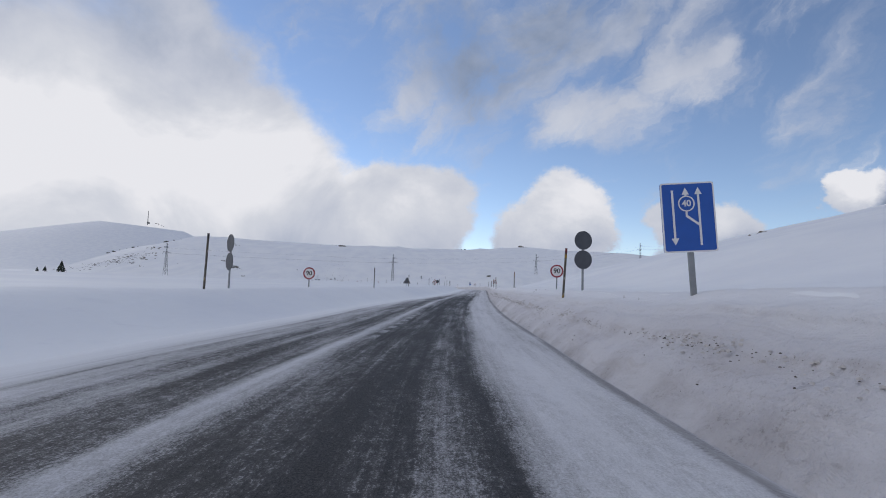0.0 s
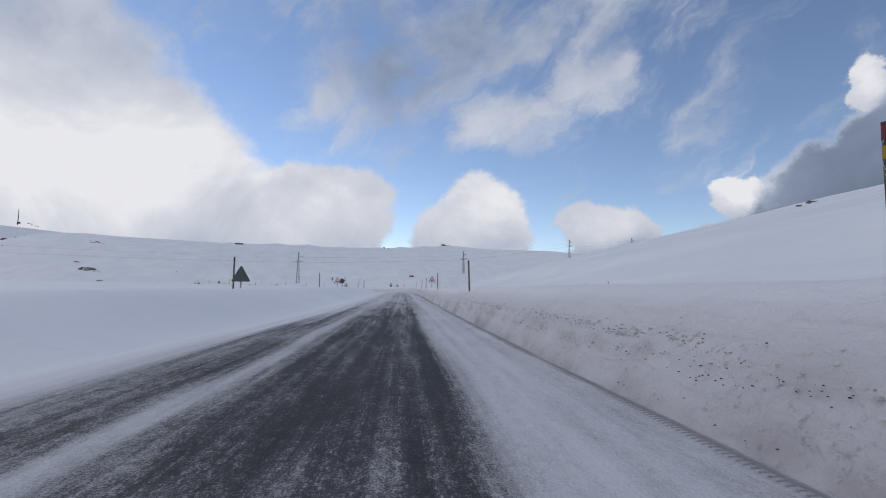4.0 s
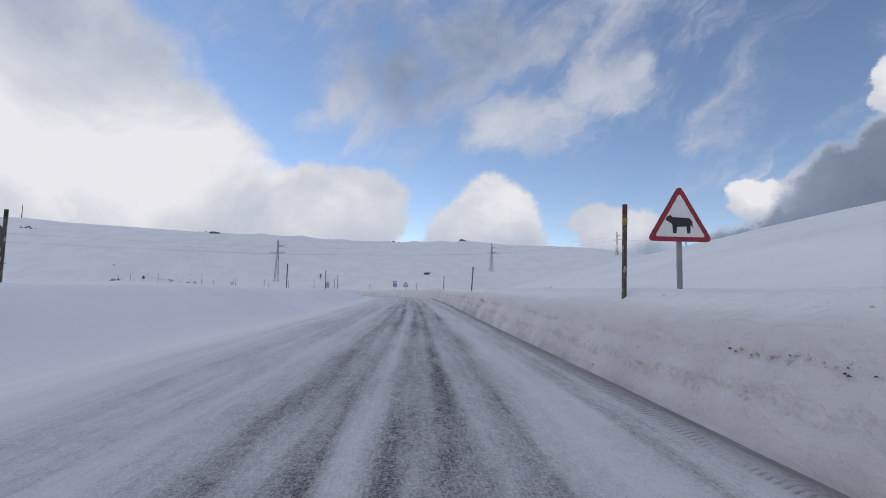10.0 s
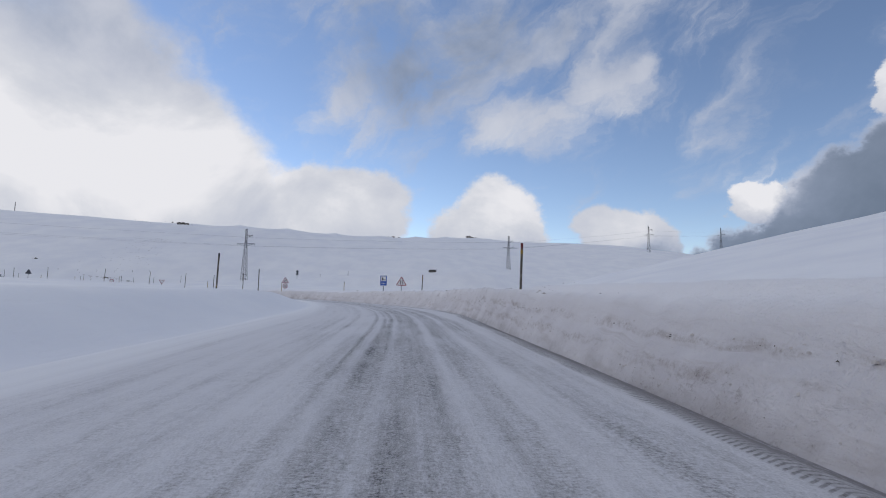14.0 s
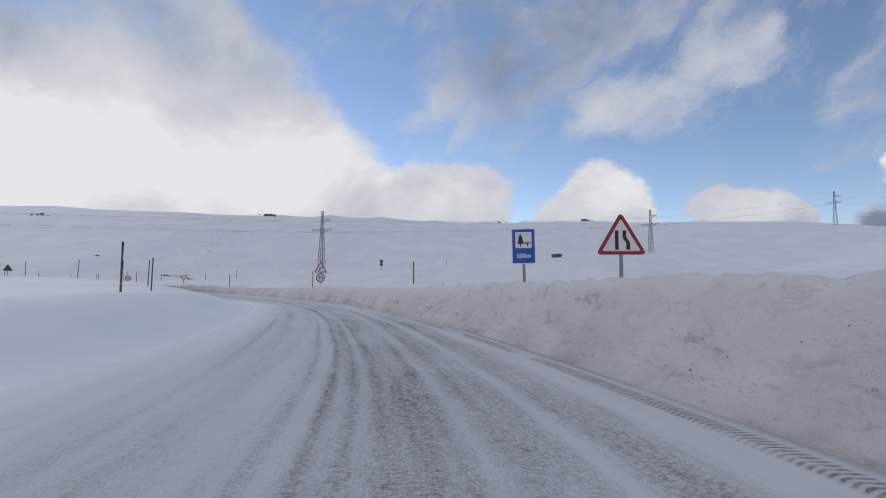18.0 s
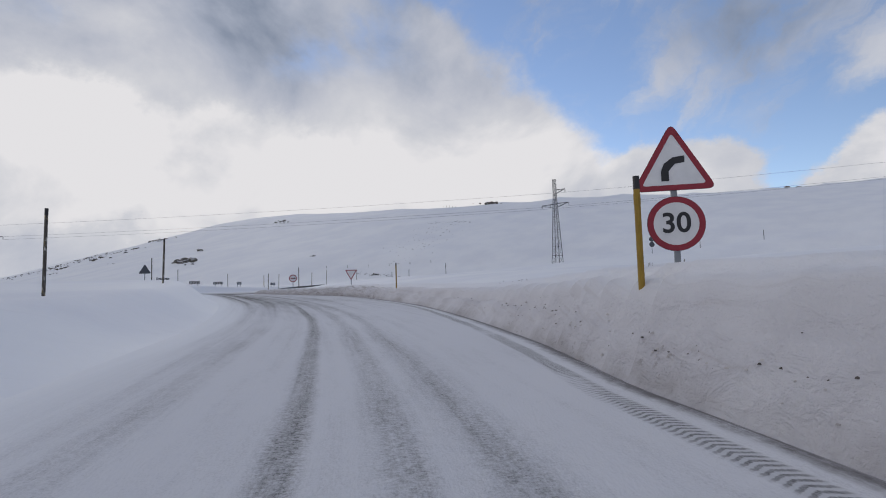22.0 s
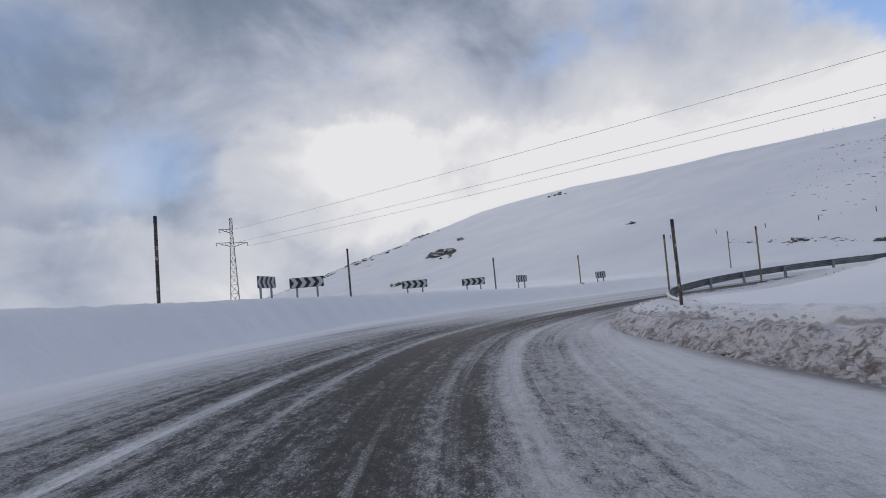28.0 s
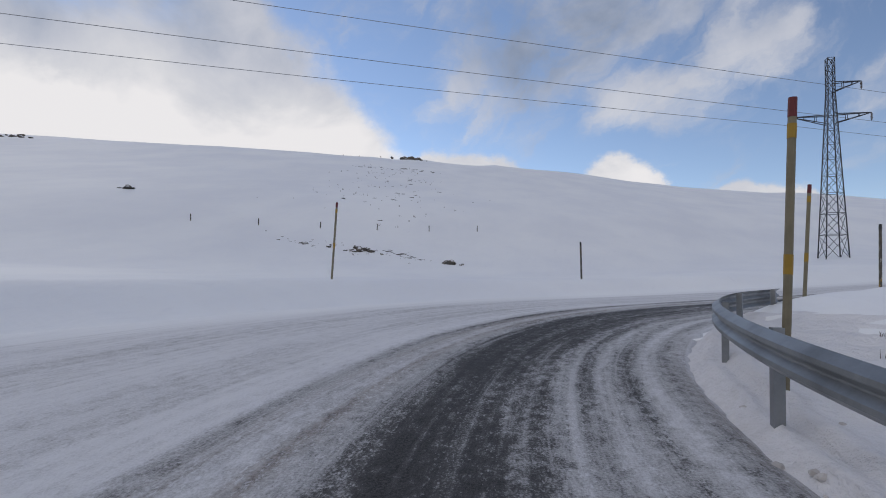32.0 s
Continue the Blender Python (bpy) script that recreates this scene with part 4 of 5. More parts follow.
# the carriageway: one strip laid over the land
pick = np.where(ROAD_S > -60)[0]
across = np.linspace(0, 1, 45)
wl, wr = left_width(ROAD_S[pick]) + 0.35, right_width(ROAD_S[pick]) + 0.2
D = -wl[:, None] + (wl + wr)[:, None] * across
X = ROAD[pick, 0, None] + RIGHT[pick, 0, None] * D
Y = ROAD[pick, 1, None] + RIGHT[pick, 1, None] * D
edge = np.minimum(D + wl[:, None], wr[:, None] - D)
Z = ROAD[pick, 2, None] + 0.012 * waves(D, ROAD_S[pick, None] * 0.12, 0.9, 4) - 0.12 * (1 - ease(edge, 0.0, 0.35))
Z = Z + 0.03 * ease(edge, 0.9, 0.2) + cross_fall(ROAD_S[pick])[:, None] * D * np.where(D > 0, 0.3, 1.0)
road = sheet_mesh("road", np.stack([X.ravel(), Y.ravel(), Z.ravel()], 1), len(pick), 45, ASPHALT,
                  along=np.stack([D.ravel(), np.repeat(ROAD_S[pick], 45)], 1), edge=np.stack([(wr[:, None] - D).ravel(), (D + wl[:, None]).ravel()], 1))
tagged(road, "two-lane asphalt road half covered with blown and rutted snow", "road", kind="structure")

# the ploughed bank along the right-hand verge, lumpy and dirty
fine = smooth_line(LINE, 0.22)
fs = np.r_[0, np.cumsum(np.linalg.norm(np.diff(fine[:, :2], axis=0), axis=1))]
fs -= fs[np.argmin(np.hypot(fine[:, 0], fine[:, 1]))]
fw = np.gradient(fine[:, :2], axis=0)
fw /= np.linalg.norm(fw, axis=1)[:, None]
use = np.where((fs > -30) & (fs < 384))[0]
cols = 44
outs = 3.3 * np.linspace(0, 1, cols) ** 1.35 - 0.1
off = right_width(fs[use])[:, None] + outs
# blocks broken off along the cut face: each juts out and stands up by its own measure
cell = fs[use] / 0.9 + 0.5 * waves(fs[use], np.zeros(len(use)), 6.0, 51)
jut = np.random.RandomState(9).uniform(-1, 1, 900)
lot = np.floor(cell).astype(int) + 60
turn = ease(cell - np.floor(cell), 0.72, 1.0)
jut = (jut[lot] * (1 - turn) + jut[lot + 1] * turn)[:, None]
cut = (ease(fs[use], 200, 216) * (1 - 0.85 * ease(fs[use], 258, 276)) + 0.8 * ease(fs[use], 308, 318) * (1 - ease(fs[use], 350, 360)))[:, None]
off = off - 0.09 * cut * jut * ease(outs, 0.35, 0.7) * (1 - ease(outs, 1.3, 1.9))
bx = fine[use, 0, None] + fw[use, 1, None] * off
by = fine[use, 1, None] - fw[use, 0, None] * off
bz = land(bx, by).reshape(bx.shape)
st = fs[use][:, None]
prof = np.linspace(0, 1, cols)[None, :]
heap = ease(st, 306, 322) * (1 - 0.6 * ease(st, 358, 368))                                   # the tall dirty heaps before the hairpin
ledge = ease(st, 205, 222) * (1 - ease(st, 250, 268))        # the broken crest cut by the plough
bank_out = bank_width(st)
up = 0.3 * (1 - ease(st, 45, 80))                             # the first stretch breaks off higher
o = outs[None, :] * (1.9 / bank_out) + 0.22 * waves(bx, by, 9.0, 21) + 0.05 * waves(bx, by, 1.1, 22)
fine_lump = waves(bx, by, 0.42, 12) * 0.03 + waves(bx, by, 0.2, 13) * 0.018
add = fine_lump * (0.25 + 1.5 * ease(o, 1.2, 0.2) + 1.2 * np.maximum(heap, ledge)) + 0.03 * waves(bx, by, 2.2, 11)
add = add + 0.13 * np.exp(-((o - 0.42) / 0.24) ** 2) * (0.6 + 0.5 * waves(bx, by, 1.3, 15)) * (1 - heap)
add = add + ledge * (0.22 * ease(o, 1.15, 1.35) - 0.26 * ease(o, 1.5, 2.2) + (0.08 * waves(bx, by, 0.8, 16) + 0.05 * waves(bx, by, 0.3, 19)) * ease(o, 0.5, 1.1) * (1 - ease(o, 1.6, 2.2)))
add = add + 0.05 * np.sin(5.2 * o + 2.0 * waves(bx, by, 9.0, 31)) * (1 - ledge) * (1 - heap) * ease(o, 0.6, 1.0) * (1 - 0.6 * ease(o, 1.2, 1.7))
add = add + (1 - heap) * (1 - ledge) * (0.2 * ease(st, 110, 150) * (ease(o, 1.02, 1.16) - ease(o, 1.2, 2.2)) + 0.13 * (ease(o - up, 0.5, 0.62) - ease(o - up, 0.66, 1.2)) + 0.09 * (up / 0.3) * (ease(o, 1.44, 1.54) - ease(o, 1.56, 2.2)))
add = add + heap * (0.24 * np.exp(-((o - 0.85) / 0.5) ** 2) + 0.09 * waves(bx, by, 1.3, 17) + 0.06 * waves(bx, by, 0.5, 18) + 0.03 * waves(bx, by, 0.24, 37) + 0.1 * np.exp(-((o - 2.0) / 0.35) ** 2)) * (1 - 0.45 * ease(st, 350, 362)) * (1 - ease(o, 1.2, 1.9) * ease(st, 352, 360))
add = add + cut * (0.05 * jut + 0.03 * waves(bx, by, 0.35, 53)) * ease(o, 0.7, 1.2) * (1 - ease(o, 1.9, 2.6))
bz = bz + np.sin(np.pi * np.clip(prof, 0, 1)) ** 0.45 * add - 0.08 * (prof > 0.97) - 0.05 * (prof < 0.02)
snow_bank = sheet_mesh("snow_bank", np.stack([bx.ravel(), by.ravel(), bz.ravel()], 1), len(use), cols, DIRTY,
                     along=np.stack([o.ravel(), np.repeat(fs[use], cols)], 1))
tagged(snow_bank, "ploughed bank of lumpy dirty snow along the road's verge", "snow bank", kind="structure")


# ---------------------------------------------------------------- signs
def stand(root, x, y, face, lean=0.0):
    """Puts a thing on the snow; face: the heading, left of +y, from which it is read."""
    root.matrix_world = pose(x, y, ground_at(x, y) - 0.02, 0, lean, face)
    return root


def post(root, height, r=0.045, name="post"):
    return part(name, box(bmesh.new(), (0, 0.05, height / 2 - 0.3), (r * 2, r * 1.3, height + 0.6)), GALV, root, "square galvanised steel post")


TRI = [(-0.66, -0.38), (0.66, -0.38), (0, 0.76)]


def triangle(s=1.0, up=1, r=0.09):
    return rounded([(x * s, z * s * up) for x, z in TRI], r * s)


def triangle_plate(root, h, up=1, back=False, s=1.0):
    """A warning triangle centred h above the snow; returns its plate."""
    mv = lambda pts: [(x, z + h) for x, z in pts]
    plate = part("plate", slab(bmesh.new(), mv(triangle(s, up)), 0.0, 0.02), SIGN_BACK, root, "grey metal sign back")
    if not back:
        part("border", ring(bmesh.new(), mv(triangle(s * 0.99, up)), mv(triangle(s * 0.76, up, 0.05)), -0.008, -0.002), RED, plate, "red border")
        part("face", slab(bmesh.new(), mv(triangle(s * 0.765, up, 0.05)), -0.005, -0.001), WHITE, plate, "white sign face")
    return plate


def disc_plate(root, h, back=False, r=0.45, name="plate"):
    plate = part(name, slab(bmesh.new(), circle(r, 0, h), 0.0, 0.02), SIGN_BACK, root, "grey metal sign back")
    if not back:
        part("border", ring(bmesh.new(), circle(r * 0.99, 0, h), circle(r * 0.78, 0, h), -0.008, -0.002), RED, plate, "red border")
        part("face", slab(bmesh.new(), circle(r * 0.785, 0, h), -0.005, -0.001), WHITE, plate, "white sign face")
    return plate


def speed_sign(x, y, face, text, h):
    root = thing("speed_limit_sign", f"round white speed limit sign with red border reading {text}", "road sign")
    post(root, h)
    plate = disc_plate(root, h)
    writing("number", text, 0.46, BLACK, plate, 0, h, -0.009, "black numerals")
    return stand(root, x, y, face)


def twin_discs(x, y, face, h, label="two round sign backs stacked on one post in the snow"):
    root = thing("stacked_round_signs", label, "road sign")
    post(root, h + 0.9)
    disc_plate(root, h + 0.93, True, 0.45, "upper_plate")
    disc_plate(root, h, True, 0.45, "lower_plate")
    return stand(root, x, y, face)


def cattle_sign(x, y, face, h):
    root = thing("cattle_warning_sign", "triangular warning sign with a black cow and red border", "road sign")
    post(root, h)
    plate = triangle_plate(root, h)
    cow = [(-0.27, 0.07), (-0.25, 0.14), (-0.17, 0.17), (-0.15, 0.13), (0.17, 0.12), (0.23, 0.06), (0.24, -0.06), (0.2, 0.0), (0.19, -0.17),
           (0.13, -0.17), (0.12, -0.04), (-0.06, -0.05), (-0.07, -0.17), (-0.13, -0.17), (-0.15, 0.0), (-0.2, 0.04)]
    part("pictogram", slab(bmesh.new(), [(x0 * 1.05, z0 * 1.05 + h - 0.04) for x0, z0 in cow], -0.011, -0.005), BLACK, plate, "black cow pictogram")
    return stand(root, x, y, face)


def narrowing_sign(x, y, face, h):
    root = thing("road_narrows_sign", "triangular road narrowing sign with two black bars", "road sign")
    post(root, h)
    plate = triangle_plate(root, h)
    part("straight_bar", slab(bmesh.new(), [(-0.16, h - 0.25), (-0.07, h - 0.25), (-0.07, h + 0.26), (-0.16, h + 0.26)], -0.011, -0.005), BLACK, plate, "black bar")
    part("bent_bar", slab(bmesh.new(), [(0.13, h - 0.25), (0.23, h - 0.25), (0.22, h - 0.05), (0.13, h + 0.09), (0.13, h + 0.26), (0.04, h + 0.26), (0.04, h + 0.06), (0.13, h - 0.07)], -0.011, -0.005), BLACK, plate, "black bent bar")
    return stand(root, x, y, face)


def bend_sign(x, y, face, h):
    root = thing("bend_and_speed_sign", "red-bordered bend warning triangle above a round sign reading 30", "road sign")
    post(root, h + 0.9)
    tri = triangle_plate(root, h + 0.93)
    q = [(-0.22, -0.22), (-0.1, -0.22), (-0.1, -0.06), (0.0, 0.06), (0.15, 0.08), (0.15, 0.19), (-0.03, 0.17), (-0.17, 0.07), (-0.22, -0.05)]
    part("pictogram", slab(bmesh.new(), [(a + 0.03, b + h + 0.93) for a, b in q], -0.011, -0.005), BLACK, tri, "black bend arrow")
    plate = disc_plate(root, h)
    writing("number", "30", 0.46, BLACK, plate, 0, h, -0.009, "black numerals")
    return stand(root, x, y, face)


def give_way_sign(x, y, face, h):
    root = thing("give_way_sign", "inverted triangular give way sign with red border", "road sign")
    post(root, h)
    triangle_plate(root, h, -1)
    return stand(root, x, y, face)


def triangle_back(x, y, face, h):
    root = thing("warning_sign_back", "triangular warning sign seen from its grey back", "road sign")
    post(root, h)
    triangle_plate(root, h, 1, True)
    return stand(root, x, y, face)


def disc_back(x, y, face, h):
    root = thing("round_sign_back", "round sign seen from its grey back beside a warning triangle", "road sign")
    post(root, h)
    disc_plate(root, h, True)
    return stand(root, x, y, face)


def no_overtaking_sign(x, y, face, h):
    root = thing("no_overtaking_sign", "round no overtaking sign with two car pictograms", "road sign")
    post(root, h)
    plate = disc_plate(root, h, False, 0.5)
    car = [(-0.13, -0.09), (0.13, -0.09), (0.13, 0.0), (0.09, 0.02), (0.06, 0.1), (-0.06, 0.1), (-0.09, 0.02), (-0.13, 0.0)]
    part("pictogram", slab(bmesh.new(), [(a - 0.16, b + h) for a, b in car], -0.011, -0.005), RED, plate, "red car pictogram")
    part("pictogram", slab(bmesh.new(), [(a + 0.16, b + h) for a, b in car], -0.011, -0.005), BLACK, plate, "black car pictogram")
    return stand(root, x, y, face)


def panel(root, w, h0, h1, material, r=0.06):
    pts = rounded([(-w / 2, h0), (w / 2, h0), (w / 2, h1), (-w / 2, h1)], r)
    inner = rounded([(-w / 2 + 0.03, h0 + 0.03), (w / 2 - 0.03, h0 + 0.03), (w / 2 - 0.03, h1 - 0.03), (-w / 2 + 0.03, h1 - 0.03)], r * 0.8)
    plate = part("plate", slab(bmesh.new(), pts, 0.0, 0.03), material, root, "painted sign panel")
    part("rim", ring(bmesh.new(), pts, inner, -0.006, 0.0), WHITE, plate, "thin white rim")
    return plate


def lane_sign(x, y, face, lean):
    root = thing("lane_sign", "tall blue lane sign with white arrows and the number 40", "road sign")
    h0, h1 = 0.92, 2.4
    post(root, 1.3, 0.055)
    plate = panel(root, 1.1, h0, h1, BLUE)

    def arrow(px, top, bottom, up):
        s = 1 if up else -1
        tip = top if up else bottom
        pts = [(px - 0.022, bottom), (px + 0.022, bottom), (px + 0.022, top), (px - 0.022, top)]
        part("arrow_shaft", slab(bmesh.new(), pts, -0.01, -0.003), WHITE, plate, "white arrow shaft")
        part("arrow_head", slab(bmesh.new(), [(px - 0.075, tip - 0.1 * s), (px + 0.075, tip - 0.1 * s), (px, tip + 0.05 * s)], -0.011, -0.004), WHITE, plate, "white arrow head")

    arrow(-0.31, 2.24, 1.12, False)
    arrow(-0.04, 2.24, 2.12, True)
    arrow(0.22, 2.24, 1.06, True)
    part("branch", slab(bmesh.new(), [(-0.06, 1.78), (-0.02, 1.78), (-0.02, 1.7), (0.24, 1.5), (0.24, 1.44), (-0.06, 1.67)], -0.009, -0.003), WHITE, plate, "white branching lane line")
    part("number_ring", ring(bmesh.new(), circle(0.17, -0.03, 1.95), circle(0.145, -0.03, 1.95), -0.012, -0.003), WHITE, plate, "white ring")
    writing("number", "40", 0.19, WHITE, plate, -0.03, 1.95, -0.008, "white numerals")
    return stand(root, x, y, face, lean)


def picnic_sign(x, y, face):
    root = thing("picnic_area_sign", "blue picnic area sign with a tree and table pictogram reading 500m", "road sign")
    h0, h1 = 0.8, 2.15
    post(root, 2.1, 0.055)
    plate = panel(root, 0.9, h0, h1, BLUE)
    part("pictogram_field", slab(bmesh.new(), [(-0.31, 1.4), (0.31, 1.4), (0.31, 2.02), (-0.31, 2.02)], -0.007, -0.002), WHITE, plate, "white square field")
    tree = [(-0.13, 1.45), (-0.09, 1.45), (-0.09, 1.57), (0.03, 1.57), (-0.04, 1.69), (0.0, 1.69), (-0.06, 1.80), (-0.03, 1.80), (-0.11, 1.95),
            (-0.19, 1.80), (-0.16, 1.80), (-0.22, 1.69), (-0.18, 1.69), (-0.25, 1.57), (-0.13, 1.57)]
    part("tree_pictogram", slab(bmesh.new(), tree, -0.012, -0.006), BLACK, plate, "black tree shape")
    table = [(0.02, 1.58), (0.02, 1.62), (0.27, 1.62), (0.27, 1.58), (0.18, 1.58), (0.18, 1.47), (0.13, 1.47), (0.13, 1.58)]
    part("table_pictogram", slab(bmesh.new(), table, -0.012, -0.006), BLACK, plate, "black table shape")
    writing("distance", "500m", 0.24, WHITE, plate, 0, 1.1, -0.006, "white lettering")
    return stand(root, x, y, face, -1)


def chevron_board(x, y, face, way, w=1.65, hh=0.5, low=0.55):
    """way: 1 for arrows to the reader's right, -1 to the left."""
    root = thing("chevron_board", "black and white chevron board on two short steel posts", "chevron sign", "chevron boards round the bend")
    for px in (-w * 0.3, w * 0.3):
        part("post", box(bmesh.new(), (px, 0.06, (low + hh) / 2 - 0.25), (0.09, 0.06, low + hh + 0.4)), GALV, root, "grey steel post")
    plate = part("plate", slab(bmesh.new(), rounded([(-w / 2, low), (w / 2, low), (w / 2, low + hh), (-w / 2, low + hh)], 0.03), 0.0, 0.025), BLACK, root, "black panel")
    n, m = 4, low + hh / 2
    for i in range(n):
        a = -w / 2 + (i + 0.12) * w / n
        t, k = w / n * 0.5, w / n * 0.42
        pts = [(a, low + 0.015), (a + t, low + 0.015), (a + t + k, m), (a + t, low + hh - 0.015), (a, low + hh - 0.015), (a + k, m)]
        part("chevron", slab(bmesh.new(), [(p * way, q) for p, q in pts], -0.008, -0.002), PALE_GREY, plate, "pale grey reflective chevron")
    return stand(root, x, y, face)


def over(x, y, z):
    """How high a point at z stands over the snow."""
    return z - ground_at(x, y) + 0.02


lane_sign(4.05, 11.7, 4, -4)
twin_discs(3.5, 25.5, 20, over(3.5, 25.5, 3.1))
twin_discs(-13.98, 24.34, -38, over(-13.98, 24.34, 2.52))
speed_sign(3.11, 36.56, 2, "90", over(3.11, 36.56, 2.98))
speed_sign(-14.77, 36.31, 4, "90", over(-14.77, 36.31, 2.32))
triangle_back(-18.2, 86.2, 6, over(-18.2, 86.2, 2.62))
cattle_sign(-5.57, 143.05, 2, over(-5.57, 143.05, 3.92))
cattle_sign(-22.75, 144.43, 4, over(-22.75, 144.43, 3.52))
disc_back(-22.23, 146.3, 4, over(-22.23, 146.3, 3.64))
narrowing_sign(-19.38, 245.25, 8, over(-19.38, 245.25, 4.2))
picnic_sign(-22.25, 250.81, 8)
bend_sign(-44.4, 279.1, 26, over(-44.4, 279.1, 3.8))
give_way_sign(-84.29, 308.32, 44, over(-84.29, 308.32, 4.45))
no_overtaking_sign(-98.71, 311.34, 56, over(-98.71, 311.34, 4.3))
triangle_back(-108.3, 297.16, 62, over(-108.3, 297.16, 5.65))
twin_discs(-68.0, 364.8, 30, over(-68.0, 364.8, 9.0), "two round sign backs on one post beside the upper road")
for args in ((-123.79, 306.14, 70, 1, 1.65, 0.5, 4.65), (-129.66, 313.91, 66, 1, 1.65, 0.5, 4.26), (-131.33, 319.06, 62, 1, 1.65, 0.5, 4.13), (-131.23, 323.1, 120, -1, 1.65, 0.5, 4.05), (-129.71, 329.31, 114, -1, 1.65, 0.5, 3.79), (-120.94, 304.08, 150, -1, 1.65, 0.5, 4.65)):
    chevron_board(*args[:-1], over(args[0], args[1], args[-1]))


# ---------------------------------------------------------------- snow marker poles
def marker_pole(kind, h=2.0, r=0.055):
    """A tall round marker pole; kind names its paint."""
    labels = {"red": "weathered grey snow pole with a red top and yellow band", "dark": "dark weathered snow pole with a black top",
              "yellow": "yellow painted snow pole with a dark top", "high": "tall dark weathered snow pole with a black top", "tall": "tall yellowed snow pole with red top"}
    root = thing("snow_pole", labels[kind], "snow pole", "snow marker poles along the road")
    body = {"red": WOOD, "dark": WOOD, "high": WOOD, "yellow": YELLOW, "tall": PALE}[kind]
    top = {"red": POLE_RED, "dark": BLACK, "high": BLACK, "yellow": BLACK, "tall": POLE_RED}[kind]
    part("shaft", rod(bmesh.new(), (0, 0, -1.6), (0, 0, h - 0.2), r, r * 0.95, 12), body, root, "weathered round shaft")
    part("cap", rod(bmesh.new(), (0, 0, h - 0.2), (0, 0, h), r * 1.02, r * 0.98, 12), top, root, "painted top band")
    if kind not in ("dark", "high"):
        if kind == "tall":
            part("low_band", rod(bmesh.new(), (0, 0, h - 1.8), (0, 0, h - 1.6), r * 1.04, r * 1.04, 12), YELLOW, root, "yellow reflective band")
        part("band", rod(bmesh.new(), (0, 0, h - 0.42), (0, 0, h - 0.27), r * 1.04, r * 1.04, 12), YELLOW, root, "yellow reflective band")
    return root


# east, north, lean and the height of the top
POLES = {
    "red": [(2.35, 22.8, 3, 3.4), (0.1, 56.5, 0, 3.6), (-2.84, 81.95, -2, 3.63), (-4.65, 112.4, 0, 4.0), (-6.6, 143.27, 1, 4.29), (-8.21, 174.0, 3, 4.64), (-10.69, 203.84, 1, 4.92), (-16.31, 234.62, 2, 4.77)],
    "dark": [(-13.13, 21.09, 1, 3.59), (-14.6, 53.2, 0, 3.5), (-16.93, 81.72, 0, 3.62), (-19.2, 114.5, -1, 3.9), (-21.66, 146.17, 0, 4.37), (-23.4, 175.2, 0, 4.62), (-24.8, 194.4, 0, 4.95),
             (-27.7, 214.5, 1, 5.0), (-32.57, 234.25, 0, 4.94), (-41.08, 251.37, 0, 5.03),
             (-130.22, 320.25, 0, 5.94), (-117.31, 350.03, -2, 5.87), (-109.14, 314.6, 1, 5.31),
             (-95.27, 309.68, 0, 5.56), (-98.9, 344.7, 0, 6.87), (-107.0, 343.7, 1, 6.12), (-61.43, 371.2, 0, 9.81), (-52.0, 375.5, 0, 10.9)],
    "high": [(-51.04, 264.27, 1, 5.06), (-61.2, 275.05, 2, 5.55), (-72.75, 283.57, 3, 5.99), (-85.67, 289.32, 3, 6.51), (-102.68, 295.57, 0, 6.79), (-114.67, 300.65, 0, 6.73), (-123.52, 308.22, -1, 6.43)],
    "yellow": [(-67.93, 297.82, 0, 4.61), (-29.71, 261.72, 0, 4.48), (-44.68, 278.0, 0, 4.46), (-129.82, 327.42, 0, 5.68)],
    "tall": [(-115.0, 320.45, 2, 5.44), (-115.78, 327.71, 2, 5.71), (-112.63, 335.42, 3, 6.17), (-126.88, 340.2, 2, 6.64)],
}
POLE_LENGTH = {"tall": 2.85, "high": 2.45}
for kind, places in POLES.items():
    first = marker_pole(kind, POLE_LENGTH.get(kind, 2.0), 0.042 if kind == "tall" else 0.05)
    for i, (x, y, lean, top) in enumerate(places):
        m = pose(x, y, top - POLE_LENGTH.get(kind, 2.0), 0, lean, 0)
        if i:
            copy_thing(first, m)
        else:
            first.matrix_world = m


